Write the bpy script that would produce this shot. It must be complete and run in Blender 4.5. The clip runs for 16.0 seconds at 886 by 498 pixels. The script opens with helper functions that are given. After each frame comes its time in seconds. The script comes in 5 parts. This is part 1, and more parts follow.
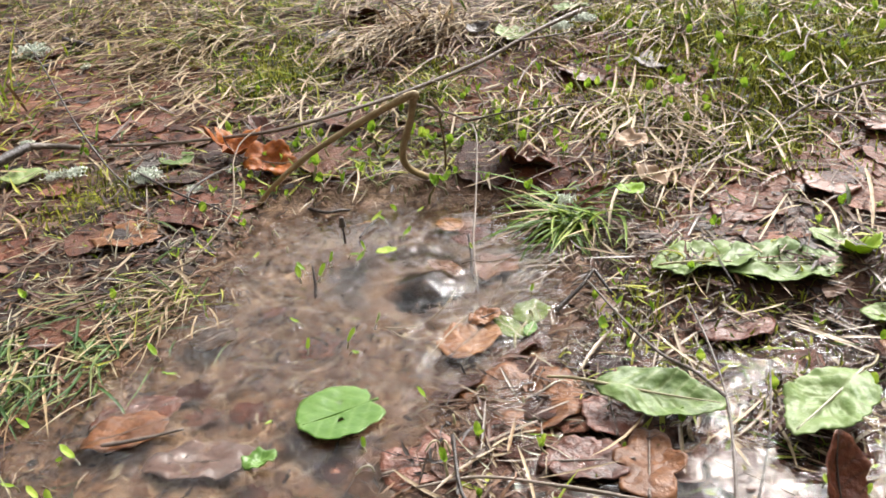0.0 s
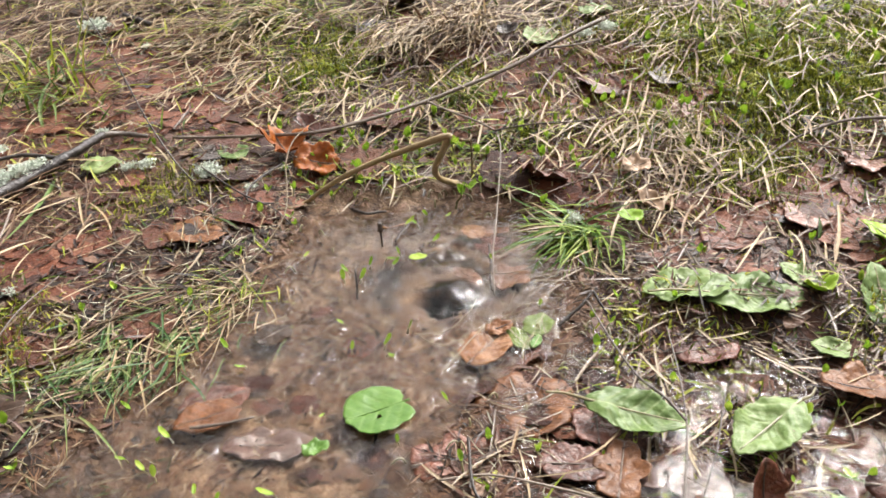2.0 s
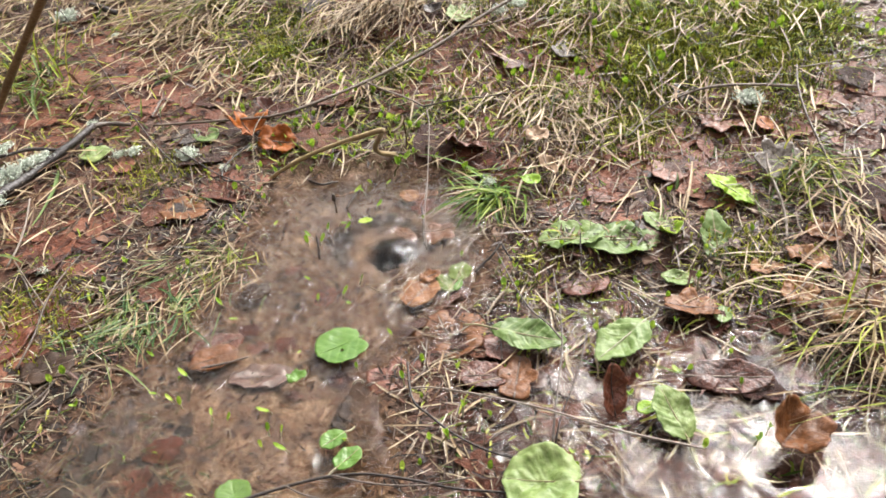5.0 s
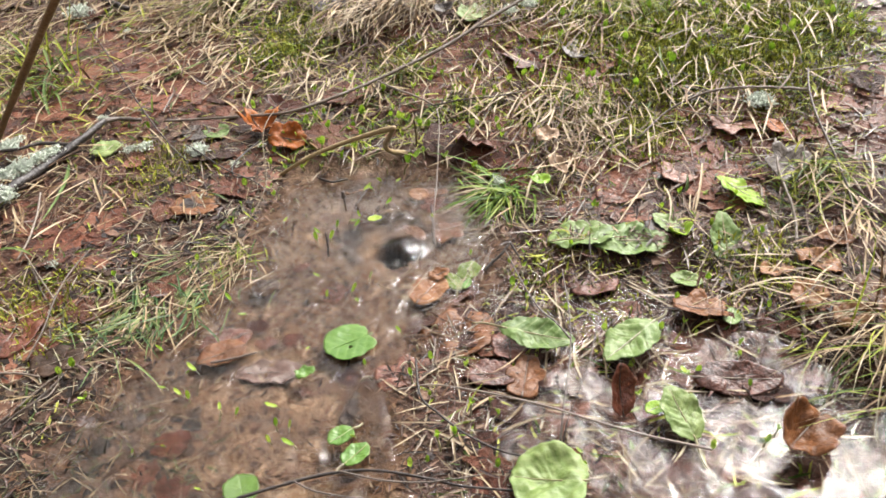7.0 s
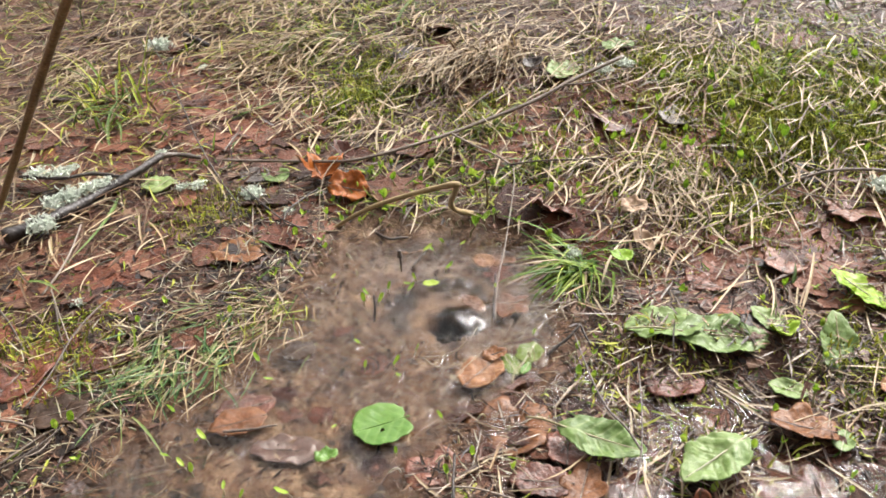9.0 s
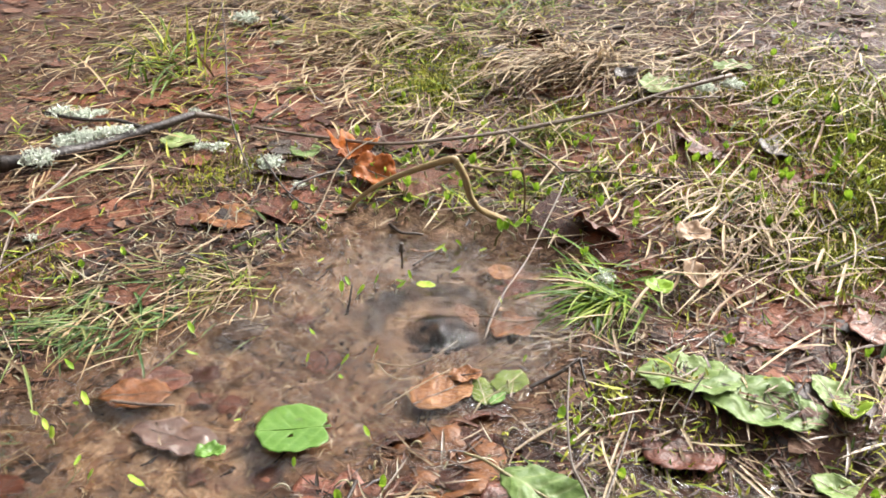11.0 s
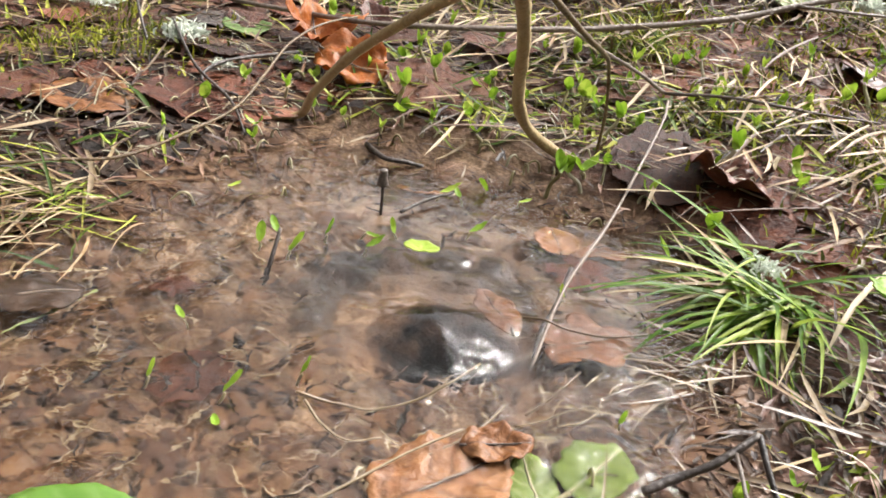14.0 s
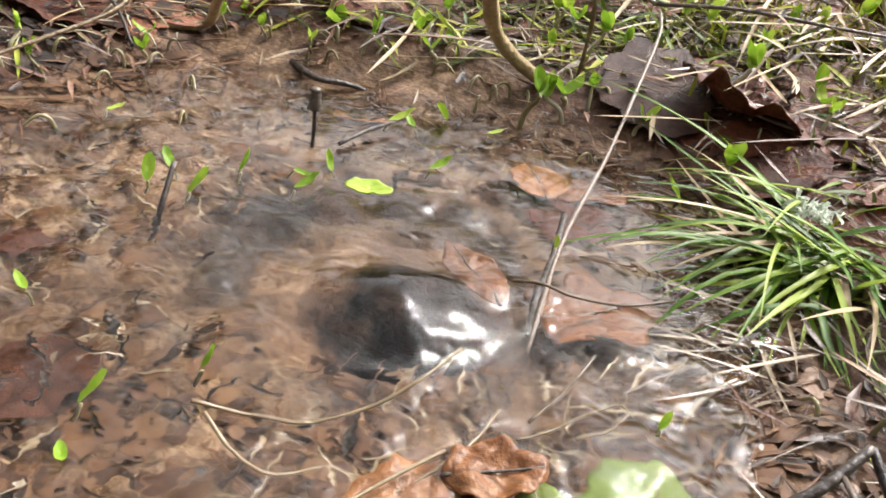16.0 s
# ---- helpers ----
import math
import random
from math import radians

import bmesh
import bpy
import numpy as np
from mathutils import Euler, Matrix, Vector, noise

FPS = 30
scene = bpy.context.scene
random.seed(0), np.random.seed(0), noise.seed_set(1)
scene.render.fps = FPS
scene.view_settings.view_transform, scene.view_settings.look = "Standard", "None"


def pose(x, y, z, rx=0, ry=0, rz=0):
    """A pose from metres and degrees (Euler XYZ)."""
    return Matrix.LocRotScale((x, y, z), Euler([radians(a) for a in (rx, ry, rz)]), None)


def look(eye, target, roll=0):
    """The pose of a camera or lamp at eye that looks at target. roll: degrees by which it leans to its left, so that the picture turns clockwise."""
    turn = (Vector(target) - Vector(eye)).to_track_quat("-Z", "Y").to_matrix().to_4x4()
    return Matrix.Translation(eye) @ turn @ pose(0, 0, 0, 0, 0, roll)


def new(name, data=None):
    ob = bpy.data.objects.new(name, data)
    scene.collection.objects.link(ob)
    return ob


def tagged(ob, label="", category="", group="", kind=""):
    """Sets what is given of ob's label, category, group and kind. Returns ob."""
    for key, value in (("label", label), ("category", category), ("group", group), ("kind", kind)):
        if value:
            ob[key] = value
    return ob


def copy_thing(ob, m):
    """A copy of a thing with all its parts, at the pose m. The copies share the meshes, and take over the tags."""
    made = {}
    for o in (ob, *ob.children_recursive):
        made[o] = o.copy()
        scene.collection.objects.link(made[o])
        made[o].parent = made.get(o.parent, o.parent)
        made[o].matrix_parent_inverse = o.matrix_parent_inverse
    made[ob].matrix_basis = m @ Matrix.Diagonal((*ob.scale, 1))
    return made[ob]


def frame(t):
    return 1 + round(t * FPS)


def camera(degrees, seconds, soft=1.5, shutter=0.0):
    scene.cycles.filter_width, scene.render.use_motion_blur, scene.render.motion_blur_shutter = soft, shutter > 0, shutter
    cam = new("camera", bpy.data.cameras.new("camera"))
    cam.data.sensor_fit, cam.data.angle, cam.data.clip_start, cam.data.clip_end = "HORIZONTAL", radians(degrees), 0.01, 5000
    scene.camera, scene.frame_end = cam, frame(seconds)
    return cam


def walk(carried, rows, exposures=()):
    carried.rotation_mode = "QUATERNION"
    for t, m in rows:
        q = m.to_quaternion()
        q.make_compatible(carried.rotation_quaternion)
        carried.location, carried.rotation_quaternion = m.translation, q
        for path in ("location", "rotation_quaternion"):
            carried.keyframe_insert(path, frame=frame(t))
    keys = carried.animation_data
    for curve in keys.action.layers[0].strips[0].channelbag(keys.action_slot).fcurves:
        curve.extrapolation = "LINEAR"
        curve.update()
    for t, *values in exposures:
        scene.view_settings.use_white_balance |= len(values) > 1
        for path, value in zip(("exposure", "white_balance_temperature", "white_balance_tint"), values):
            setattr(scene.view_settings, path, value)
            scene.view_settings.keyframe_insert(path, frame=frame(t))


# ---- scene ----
cam = camera(54.6, 16.0, 1.7)
EXPOSE = (1.44, 6600, 12)
PATH = [
    (0, (-0.105, -0.672, 0.35), (0.088, 1.123, -0.512), -4.0),
    (0.5, (-0.108, -0.685, 0.367), (0.082, 1.082, -0.549), -4.5),
    (1, (-0.111, -0.697, 0.389), (0.036, 1.049, -0.574), -4.3),
    (1.5, (-0.112, -0.721, 0.434), (0.007, 1.006, -0.568), -2.8),
    (2, (-0.114, -0.747, 0.489), (0.018, 0.97, -0.528), -2.2),
    (2.5, (-0.122, -0.779, 0.539), (-0.014, 0.936, -0.484), -2.5),
    (3, (-0.121, -0.815, 0.581), (0.012, 0.874, -0.482), -2.6),
    (3.5, (-0.11, -0.846, 0.62), (0.051, 0.819, -0.476), -2.8),
    (4, (-0.106, -0.886, 0.648), (0.066, 0.751, -0.489), -3.7),
    (4.5, (-0.101, -0.915, 0.664), (0.099, 0.693, -0.507), -3.9),
    (4.7, (-0.099, -0.925, 0.667), (0.102, 0.674, -0.518), -4.0),
    (7, (-0.105, -0.928, 0.665), (0.085, 0.674, -0.517), -3.5),
    (7.5, (-0.106, -0.911, 0.66), (0.065, 0.716, -0.491), -3.3),
    (8, (-0.107, -0.9, 0.653), (0.056, 0.734, -0.489), -3.1),
    (8.5, (-0.098, -0.86, 0.633), (-0.004, 0.806, -0.47), -2.9),
    (9, (-0.066, -0.819, 0.596), (-0.061, 0.882, -0.456), -2.2),
    (9.2, (-0.048, -0.809, 0.582), (-0.076, 0.895, -0.465), -1.8),
    (11.3, (0.097, -0.656, 0.416), (-0.292, 1.086, -0.486), 2.5),
    (11.5, (0.101, -0.635, 0.394), (-0.312, 1.11, -0.492), 3.2),
    (12, (0.096, -0.584, 0.344), (-0.337, 1.163, -0.527), 3.7),
    (12.5, (0.064, -0.512, 0.304), (-0.37, 1.237, -0.563), 4.0),
    (13, (0.04, -0.457, 0.278), (-0.336, 1.293, -0.615), 5.7),
    (13.5, (0.016, -0.395, 0.246), (-0.317, 1.354, -0.664), 6.8),
    (14, (0.0, -0.345, 0.221), (-0.294, 1.401, -0.708), 8.6),
    (14.5, (-0.014, -0.314, 0.2), (-0.243, 1.423, -0.765), 10.1),
    (15, (-0.016, -0.293, 0.18), (-0.185, 1.432, -0.818), 10.4),
    (15.5, (-0.024, -0.268, 0.165), (-0.158, 1.458, -0.836), 10.4),
    (16, (-0.026, -0.251, 0.162), (-0.134, 1.481, -0.833), 11.0),
]
walk(cam, [(t, look(eye, target, roll)) for t, eye, target, roll in PATH], [(0, *EXPOSE), (9.2, *EXPOSE), (11.3, EXPOSE[0] + 0.25, *EXPOSE[1:]), (16, EXPOSE[0] + 0.15, *EXPOSE[1:])])

# ---- light: a bright overcast sky ----
world = bpy.data.worlds.new("overcast_sky")
scene.world = world
world.use_nodes = True
wn, wl = world.node_tree.nodes, world.node_tree.links
sky = wn.new("ShaderNodeTexSky")
sky.sky_type, sky.sun_disc = "NISHITA", False
sky.sun_elevation, sky.sun_rotation = radians(48), radians(42)
sky.dust_density, sky.air_density = 5.5, 1.0
pale = wn.new("ShaderNodeHueSaturation")
pale.inputs["Saturation"].default_value = 0.12
wl.new(sky.outputs[0], pale.inputs["Color"])
wl.new(pale.outputs[0], wn["Background"].inputs["Color"])
wn["Background"].inputs["Strength"].default_value = 0.15
sun = new("sun", bpy.data.lights.new("sun", "SUN"))
sun.data.energy, sun.data.angle, sun.data.color = 1.5, radians(15), (1.0, 0.97, 0.92)
sun.matrix_world = look((0.448, 0.497, 0.743), (0, 0, 0))

# ---- the lie of the land ----
POOL = [(-0.19, 0.190), (-0.04, 0.188), (0.06, 0.165), (0.105, 0.08), (0.08, -0.05), (0.04, -0.13),
        (-0.05, -0.205), (-0.09, -0.26), (-0.08, -0.36), (-0.16, -0.5), (-0.3, -0.62), (-0.62, -0.5), (-0.48, -0.32),
        (-0.40, -0.205), (-0.32, -0.09), (-0.255, 0.03), (-0.215, 0.15)]
CORNER = (0.305, -0.455)
VENT = (-0.053, 0.002)
BOWL = (-0.065, 0.020)
HUMMOCKS = [(0.165, -0.075, 0.05, 0.013), (0.235, -0.09, 0.05, 0.014), (0.30, -0.10, 0.045, 0.013), (0.355, -0.135, 0.05, 0.013), (0.40, -0.05, 0.045, 0.010), (0.076, -0.225, 0.034, 0.014), (0.178, -0.255, 0.036, 0.012),
            (0.27, -0.205, 0.05, 0.013), (0.042, -0.425, 0.03, 0.012), (0.19, -0.37, 0.026, 0.016), (0.295, -0.235, 0.03, 0.008), (0.268, -0.34, 0.04, 0.010), (0.45, -0.21, 0.09, 0.024), (0.42, -0.30, 0.05, 0.014), (0.36, -0.23, 0.04, 0.012), (0.50, -0.32, 0.08, 0.020)]


def smooth(a, b, v):
    v = np.clip((v - a) / (b - a), 0, 1)
    return v * v * (3 - 2 * v)


def shore(x, y):
    """Distance from the pool's edge, negative inside."""
    x, y = np.asarray(x, float), np.asarray(y, float)
    near, inside = np.full(x.shape, 9.0), np.zeros(x.shape, bool)
    for (ax, ay), (bx, by) in zip(POOL, POOL[1:] + POOL[:1]):
        dx, dy = bx - ax, by - ay
        k = np.clip(((x - ax) * dx + (y - ay) * dy) / (dx * dx + dy * dy), 0, 1)
        near = np.minimum(near, np.hypot(x - ax - k * dx, y - ay - k * dy))
        inside ^= ((ay > y) != (by > y)) & (x < dx * (y - ay) / (by - ay + 1e-12) + ax)
    return np.where(inside, -near, near)


def height(x, y):
    """The ground's height: a shallow pool at 0 with a spring hole, a wet flat before it, a bank behind."""
    x, y = np.asarray(x, float), np.asarray(y, float)
    d = shore(x, y)
    back = y - 0.16 + 0.03 * np.sin(x * 9)
    right = ((x - 0.05) * 0.69 + (y - 0.13) * 0.72)
    left = ((x + 0.26) * -0.84 + (y - 0.03) * 0.54)
    bank = np.log(np.exp(40 * 0.115 * back) + np.exp(40 * np.where(right > 0.4, 0.054 + 0.115 * right, 0.25 * right)) + np.exp(40 * 0.07 * left) + 1) / 40 - 0.016
    lumps = np.sin(x * 23 + 1.3 * np.sin(y * 17)) * np.sin(y * 27 + 1.1 * np.sin(x * 13 + 2)) + 0.6 * np.sin(x * 51 + 2 * np.sin(y * 29)) * np.sin(y * 47 + 1)
    flat = 0.001 - 0.012 * smooth(-0.05, -0.22, y) * smooth(-0.06, 0.08, x) + 0.0035 * lumps * smooth(0, 0.05, d)
    flat = flat - 0.012 * np.exp(-(((x - CORNER[0]) * 0.8) ** 2 + (y - CORNER[1]) ** 2) / 0.07 ** 2)
    for cx, cy, wide, up in HUMMOCKS:
        flat = flat + up * np.exp(-((x - cx) ** 2 + (y - cy) ** 2) / wide ** 2)
    r = np.hypot(x - VENT[0], y - VENT[1])
    deep = -0.022 * smooth(0.0, 0.07, -d) - 0.012 * smooth(0.062, 0.046, np.hypot(x - BOWL[0], y - BOWL[1])) - 0.045 * np.exp(-(r / 0.024) ** 4)
    return np.maximum(bank, 0) * smooth(-0.01, 0.05, d) + flat + deep


# ---- materials ----
def material(name, colours, scale=60.0, rough=0.45, bump=0.3, vary="", through_light=0.0, stretch=(1, 1, 1), wet=0.0, spread=0.5, attr="", tint=None, spec=0.35, dim=0.62):
    """A grained surface: colours run through a ramp by two scales of noise, and by object or piece; wet adds a clear film."""
    m = bpy.data.materials.new(name)
    m.use_nodes = True
    n, l = m.node_tree.nodes, m.node_tree.links
    b = n["Principled BSDF"]
    co = n.new("ShaderNodeTexCoord")
    mp = n.new("ShaderNodeMapping")
    mp.inputs["Scale"].default_value = stretch
    l.new(co.outputs["Object"], mp.inputs["Vector"])
    big, small = n.new("ShaderNodeTexNoise"), n.new("ShaderNodeTexNoise")
    for tex, s, d in ((big, scale * 0.22, 3), (small, scale * 2.2, 5)):
        tex.inputs["Scale"].default_value, tex.inputs["Detail"].default_value = s, d
        l.new(mp.outputs[0], tex.inputs["Vector"])
    mix = n.new("ShaderNodeMath")
    mix.operation = "MULTIPLY_ADD"
    mix.inputs[1].default_value = 0.5
    half = n.new("ShaderNodeMath")
    half.operation = "MULTIPLY"
    half.inputs[1].default_value = 0.5
    l.new(small.outputs["Fac"], half.inputs[0])
    l.new(big.outputs["Fac"], mix.inputs[0])
    l.new(half.outputs[0], mix.inputs[2])
    fac = mix.outputs[0]
    if vary:
        r = n.new("ShaderNodeObjectInfo" if vary == "object" else "ShaderNodeNewGeometry")
        add = n.new("ShaderNodeMath")
        add.operation = "MULTIPLY_ADD"
        add.inputs[1].default_value = spread
        l.new(r.outputs["Random" if vary == "object" else "Random Per Island"], add.inputs[0])
        sub = n.new("ShaderNodeMath")
        sub.operation = "SUBTRACT"
        sub.inputs[1].default_value = spread / 2
        l.new(fac, add.inputs[2])
        l.new(add.outputs[0], sub.inputs[0])
        fac = sub.outputs[0]
    ramp = n.new("ShaderNodeValToRGB")
    els = ramp.color_ramp.elements
    while len(els) < len(colours):
        els.new(0.5)
    for k, c in enumerate(colours):
        els[k].position = 0.25 + 0.5 * k / max(1, len(colours) - 1)
        els[k].color = (*(dim * v for v in c), 1)
    l.new(fac, ramp.inputs[0])
    col = ramp.outputs[0]
    if attr:
        a = n.new("ShaderNodeAttribute")
        a.attribute_name = attr
        mx = n.new("ShaderNodeMixRGB")
        mx.inputs["Color2"].default_value = (*(dim * v for v in tint), 1)
        l.new(a.outputs["Fac"], mx.inputs["Fac"])
        l.new(col, mx.inputs["Color1"])
        col = mx.outputs[0]
    l.new(col, b.inputs["Base Color"])
    b.inputs["Roughness"].default_value = rough
    b.inputs["Specular IOR Level"].default_value = spec
    b.inputs["Coat Weight"].default_value = wet
    b.inputs["Coat Roughness"].default_value = 0.12
    b.inputs["Coat IOR"].default_value = 1.33
    bp = n.new("ShaderNodeBump")
    bp.inputs["Strength"].default_value, bp.inputs["Distance"].default_value = bump, 0.002
    l.new(small.outputs["Fac"], bp.inputs["Height"])
    l.new(bp.outputs[0], b.inputs["Normal"])
    l.new(bp.outputs[0], b.inputs["Coat Normal"])
    if through_light:
        t, ms = n.new("ShaderNodeBsdfTranslucent"), n.new("ShaderNodeMixShader")
        l.new(col, t.inputs["Color"])
        ms.inputs[0].default_value = through_light
        l.new(b.outputs[0], ms.inputs[1])
        l.new(t.outputs[0], ms.inputs[2])
        l.new(ms.outputs[0], n["Material Output"].inputs["Surface"])
    return m


def ground_material():
    m = material("wet_soil", [(0.018, 0.011, 0.007), (0.065, 0.03, 0.018), (0.14, 0.058, 0.033), (0.21, 0.095, 0.052)], 90, 0.7, 1.0, wet=0.12)
    n, l = m.node_tree.nodes, m.node_tree.links
    b = n["Principled BSDF"]
    b.inputs["Specular IOR Level"].default_value = 0.25
    soil = b.inputs["Base Color"].links[0].from_socket
    co = n["Texture Coordinate"]
    cloud, grain = n.new("ShaderNodeTexNoise"), n.new("ShaderNodeTexNoise")
    cloud.inputs["Scale"].default_value, cloud.inputs["Detail"].default_value, cloud.inputs["Roughness"].default_value = 30, 9, 0.74
    grain.inputs["Scale"].default_value, grain.inputs["Detail"].default_value = 420, 3
    mixf = n.new("ShaderNodeMath")
    mixf.operation, mixf.inputs[1].default_value = "MULTIPLY_ADD", 0.35
    for tex in (cloud, grain):
        l.new(co.outputs["Object"], tex.inputs["Vector"])
    l.new(grain.outputs["Fac"], mixf.inputs[0])
    l.new(cloud.outputs["Fac"], mixf.inputs[2])
    ramp = n.new("ShaderNodeValToRGB")
    els = ramp.color_ramp.elements
    els.new(0.5), els.new(0.6)
    for e, p, c in zip(els, (0.50, 0.61, 0.71, 0.82), ((0.020, 0.009, 0.005), (0.066, 0.035, 0.017), (0.125, 0.074, 0.038), (0.25, 0.165, 0.10))):
        e.position, e.color = p, (*c, 1)
    l.new(mixf.outputs[0], ramp.inputs[0])
    a, mx = n.new("ShaderNodeAttribute"), n.new("ShaderNodeMixRGB")
    a.attribute_name = "sand"
    l.new(a.outputs["Fac"], mx.inputs["Fac"])
    l.new(soil, mx.inputs["Color1"])
    l.new(ramp.outputs[0], mx.inputs["Color2"])
    # paler bed tone: pale silt and the sky's sheen, painted together
    p, light = n.new("ShaderNodeAttribute"), n.new("ShaderNodeMixRGB")
    p.attribute_name = "pale"
    light.inputs["Color2"].default_value = (0.25, 0.185, 0.14, 1)
    l.new(p.outputs["Fac"], light.inputs["Fac"])
    l.new(mx.outputs[0], light.inputs["Color1"])
    # near-black bed tone: dark silt plus the spring hole's shade, put into the colour
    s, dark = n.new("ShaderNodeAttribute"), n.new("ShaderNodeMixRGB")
    s.attribute_name = "silt_shade"
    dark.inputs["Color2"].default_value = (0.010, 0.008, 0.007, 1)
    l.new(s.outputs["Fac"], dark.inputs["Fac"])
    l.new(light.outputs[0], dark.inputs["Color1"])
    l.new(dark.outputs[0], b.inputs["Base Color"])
    return m


def water_material():
    m = bpy.data.materials.new("clear_water")
    m.use_nodes = True
    n, l = m.node_tree.nodes, m.node_tree.links
    n.remove(n["Principled BSDF"])
    fr, re, gl, mx = n.new("ShaderNodeFresnel"), n.new("ShaderNodeBsdfRefraction"), n.new("ShaderNodeBsdfGlossy"), n.new("ShaderNodeMixShader")
    fr.inputs["IOR"].default_value = re.inputs["IOR"].default_value = 1.33
    re.inputs["Roughness"].default_value, gl.inputs["Roughness"].default_value = 0.0, 0.006
    re.inputs["Color"].default_value = (0.97, 0.95, 0.92, 1)
    co, tex, bp = n.new("ShaderNodeTexCoord"), n.new("ShaderNodeTexNoise"), n.new("ShaderNodeBump")
    tex.inputs["Scale"].default_value, tex.inputs["Detail"].default_value = 48, 2
    bp.inputs["Strength"].default_value, bp.inputs["Distance"].default_value = 0.4, 0.0034
    fine, add = n.new("ShaderNodeTexNoise"), n.new("ShaderNodeMath")
    fine.inputs["Scale"].default_value, fine.inputs["Detail"].default_value = 170, 1
    add.operation, add.inputs[1].default_value = "MULTIPLY_ADD", 0.28
    flow = n.new("ShaderNodeMapping")
    flow.inputs["Scale"].default_value, flow.inputs["Rotation"].default_value = (1.1, 1.35, 1), (0, 0, 0.35)
    l.new(co.outputs["Object"], flow.inputs["Vector"])
    for x in (tex, fine):
        l.new(flow.outputs[0], x.inputs["Vector"])
    l.new(fine.outputs["Fac"], add.inputs[0])
    l.new(tex.outputs["Fac"], add.inputs[2])
    l.new(add.outputs[0], bp.inputs["Height"])
    at_edge, gain = n.new("ShaderNodeAttribute"), n.new("ShaderNodeMath")
    at_edge.attribute_name = "ruffle"
    gain.operation, gain.inputs[1].default_value, gain.inputs[2].default_value = "MULTIPLY_ADD", 1.0, 0.0
    l.new(at_edge.outputs["Fac"], gain.inputs[0])
    l.new(gain.outputs[0], bp.inputs["Strength"])
    for s in (fr, re, gl):
        l.new(bp.outputs[0], s.inputs["Normal"])
    l.new(fr.outputs[0], mx.inputs[0])
    l.new(re.outputs[0], mx.inputs[1])
    l.new(gl.outputs[0], mx.inputs[2])
    l.new(mx.outputs[0], n["Material Output"].inputs["Surface"])
    return m


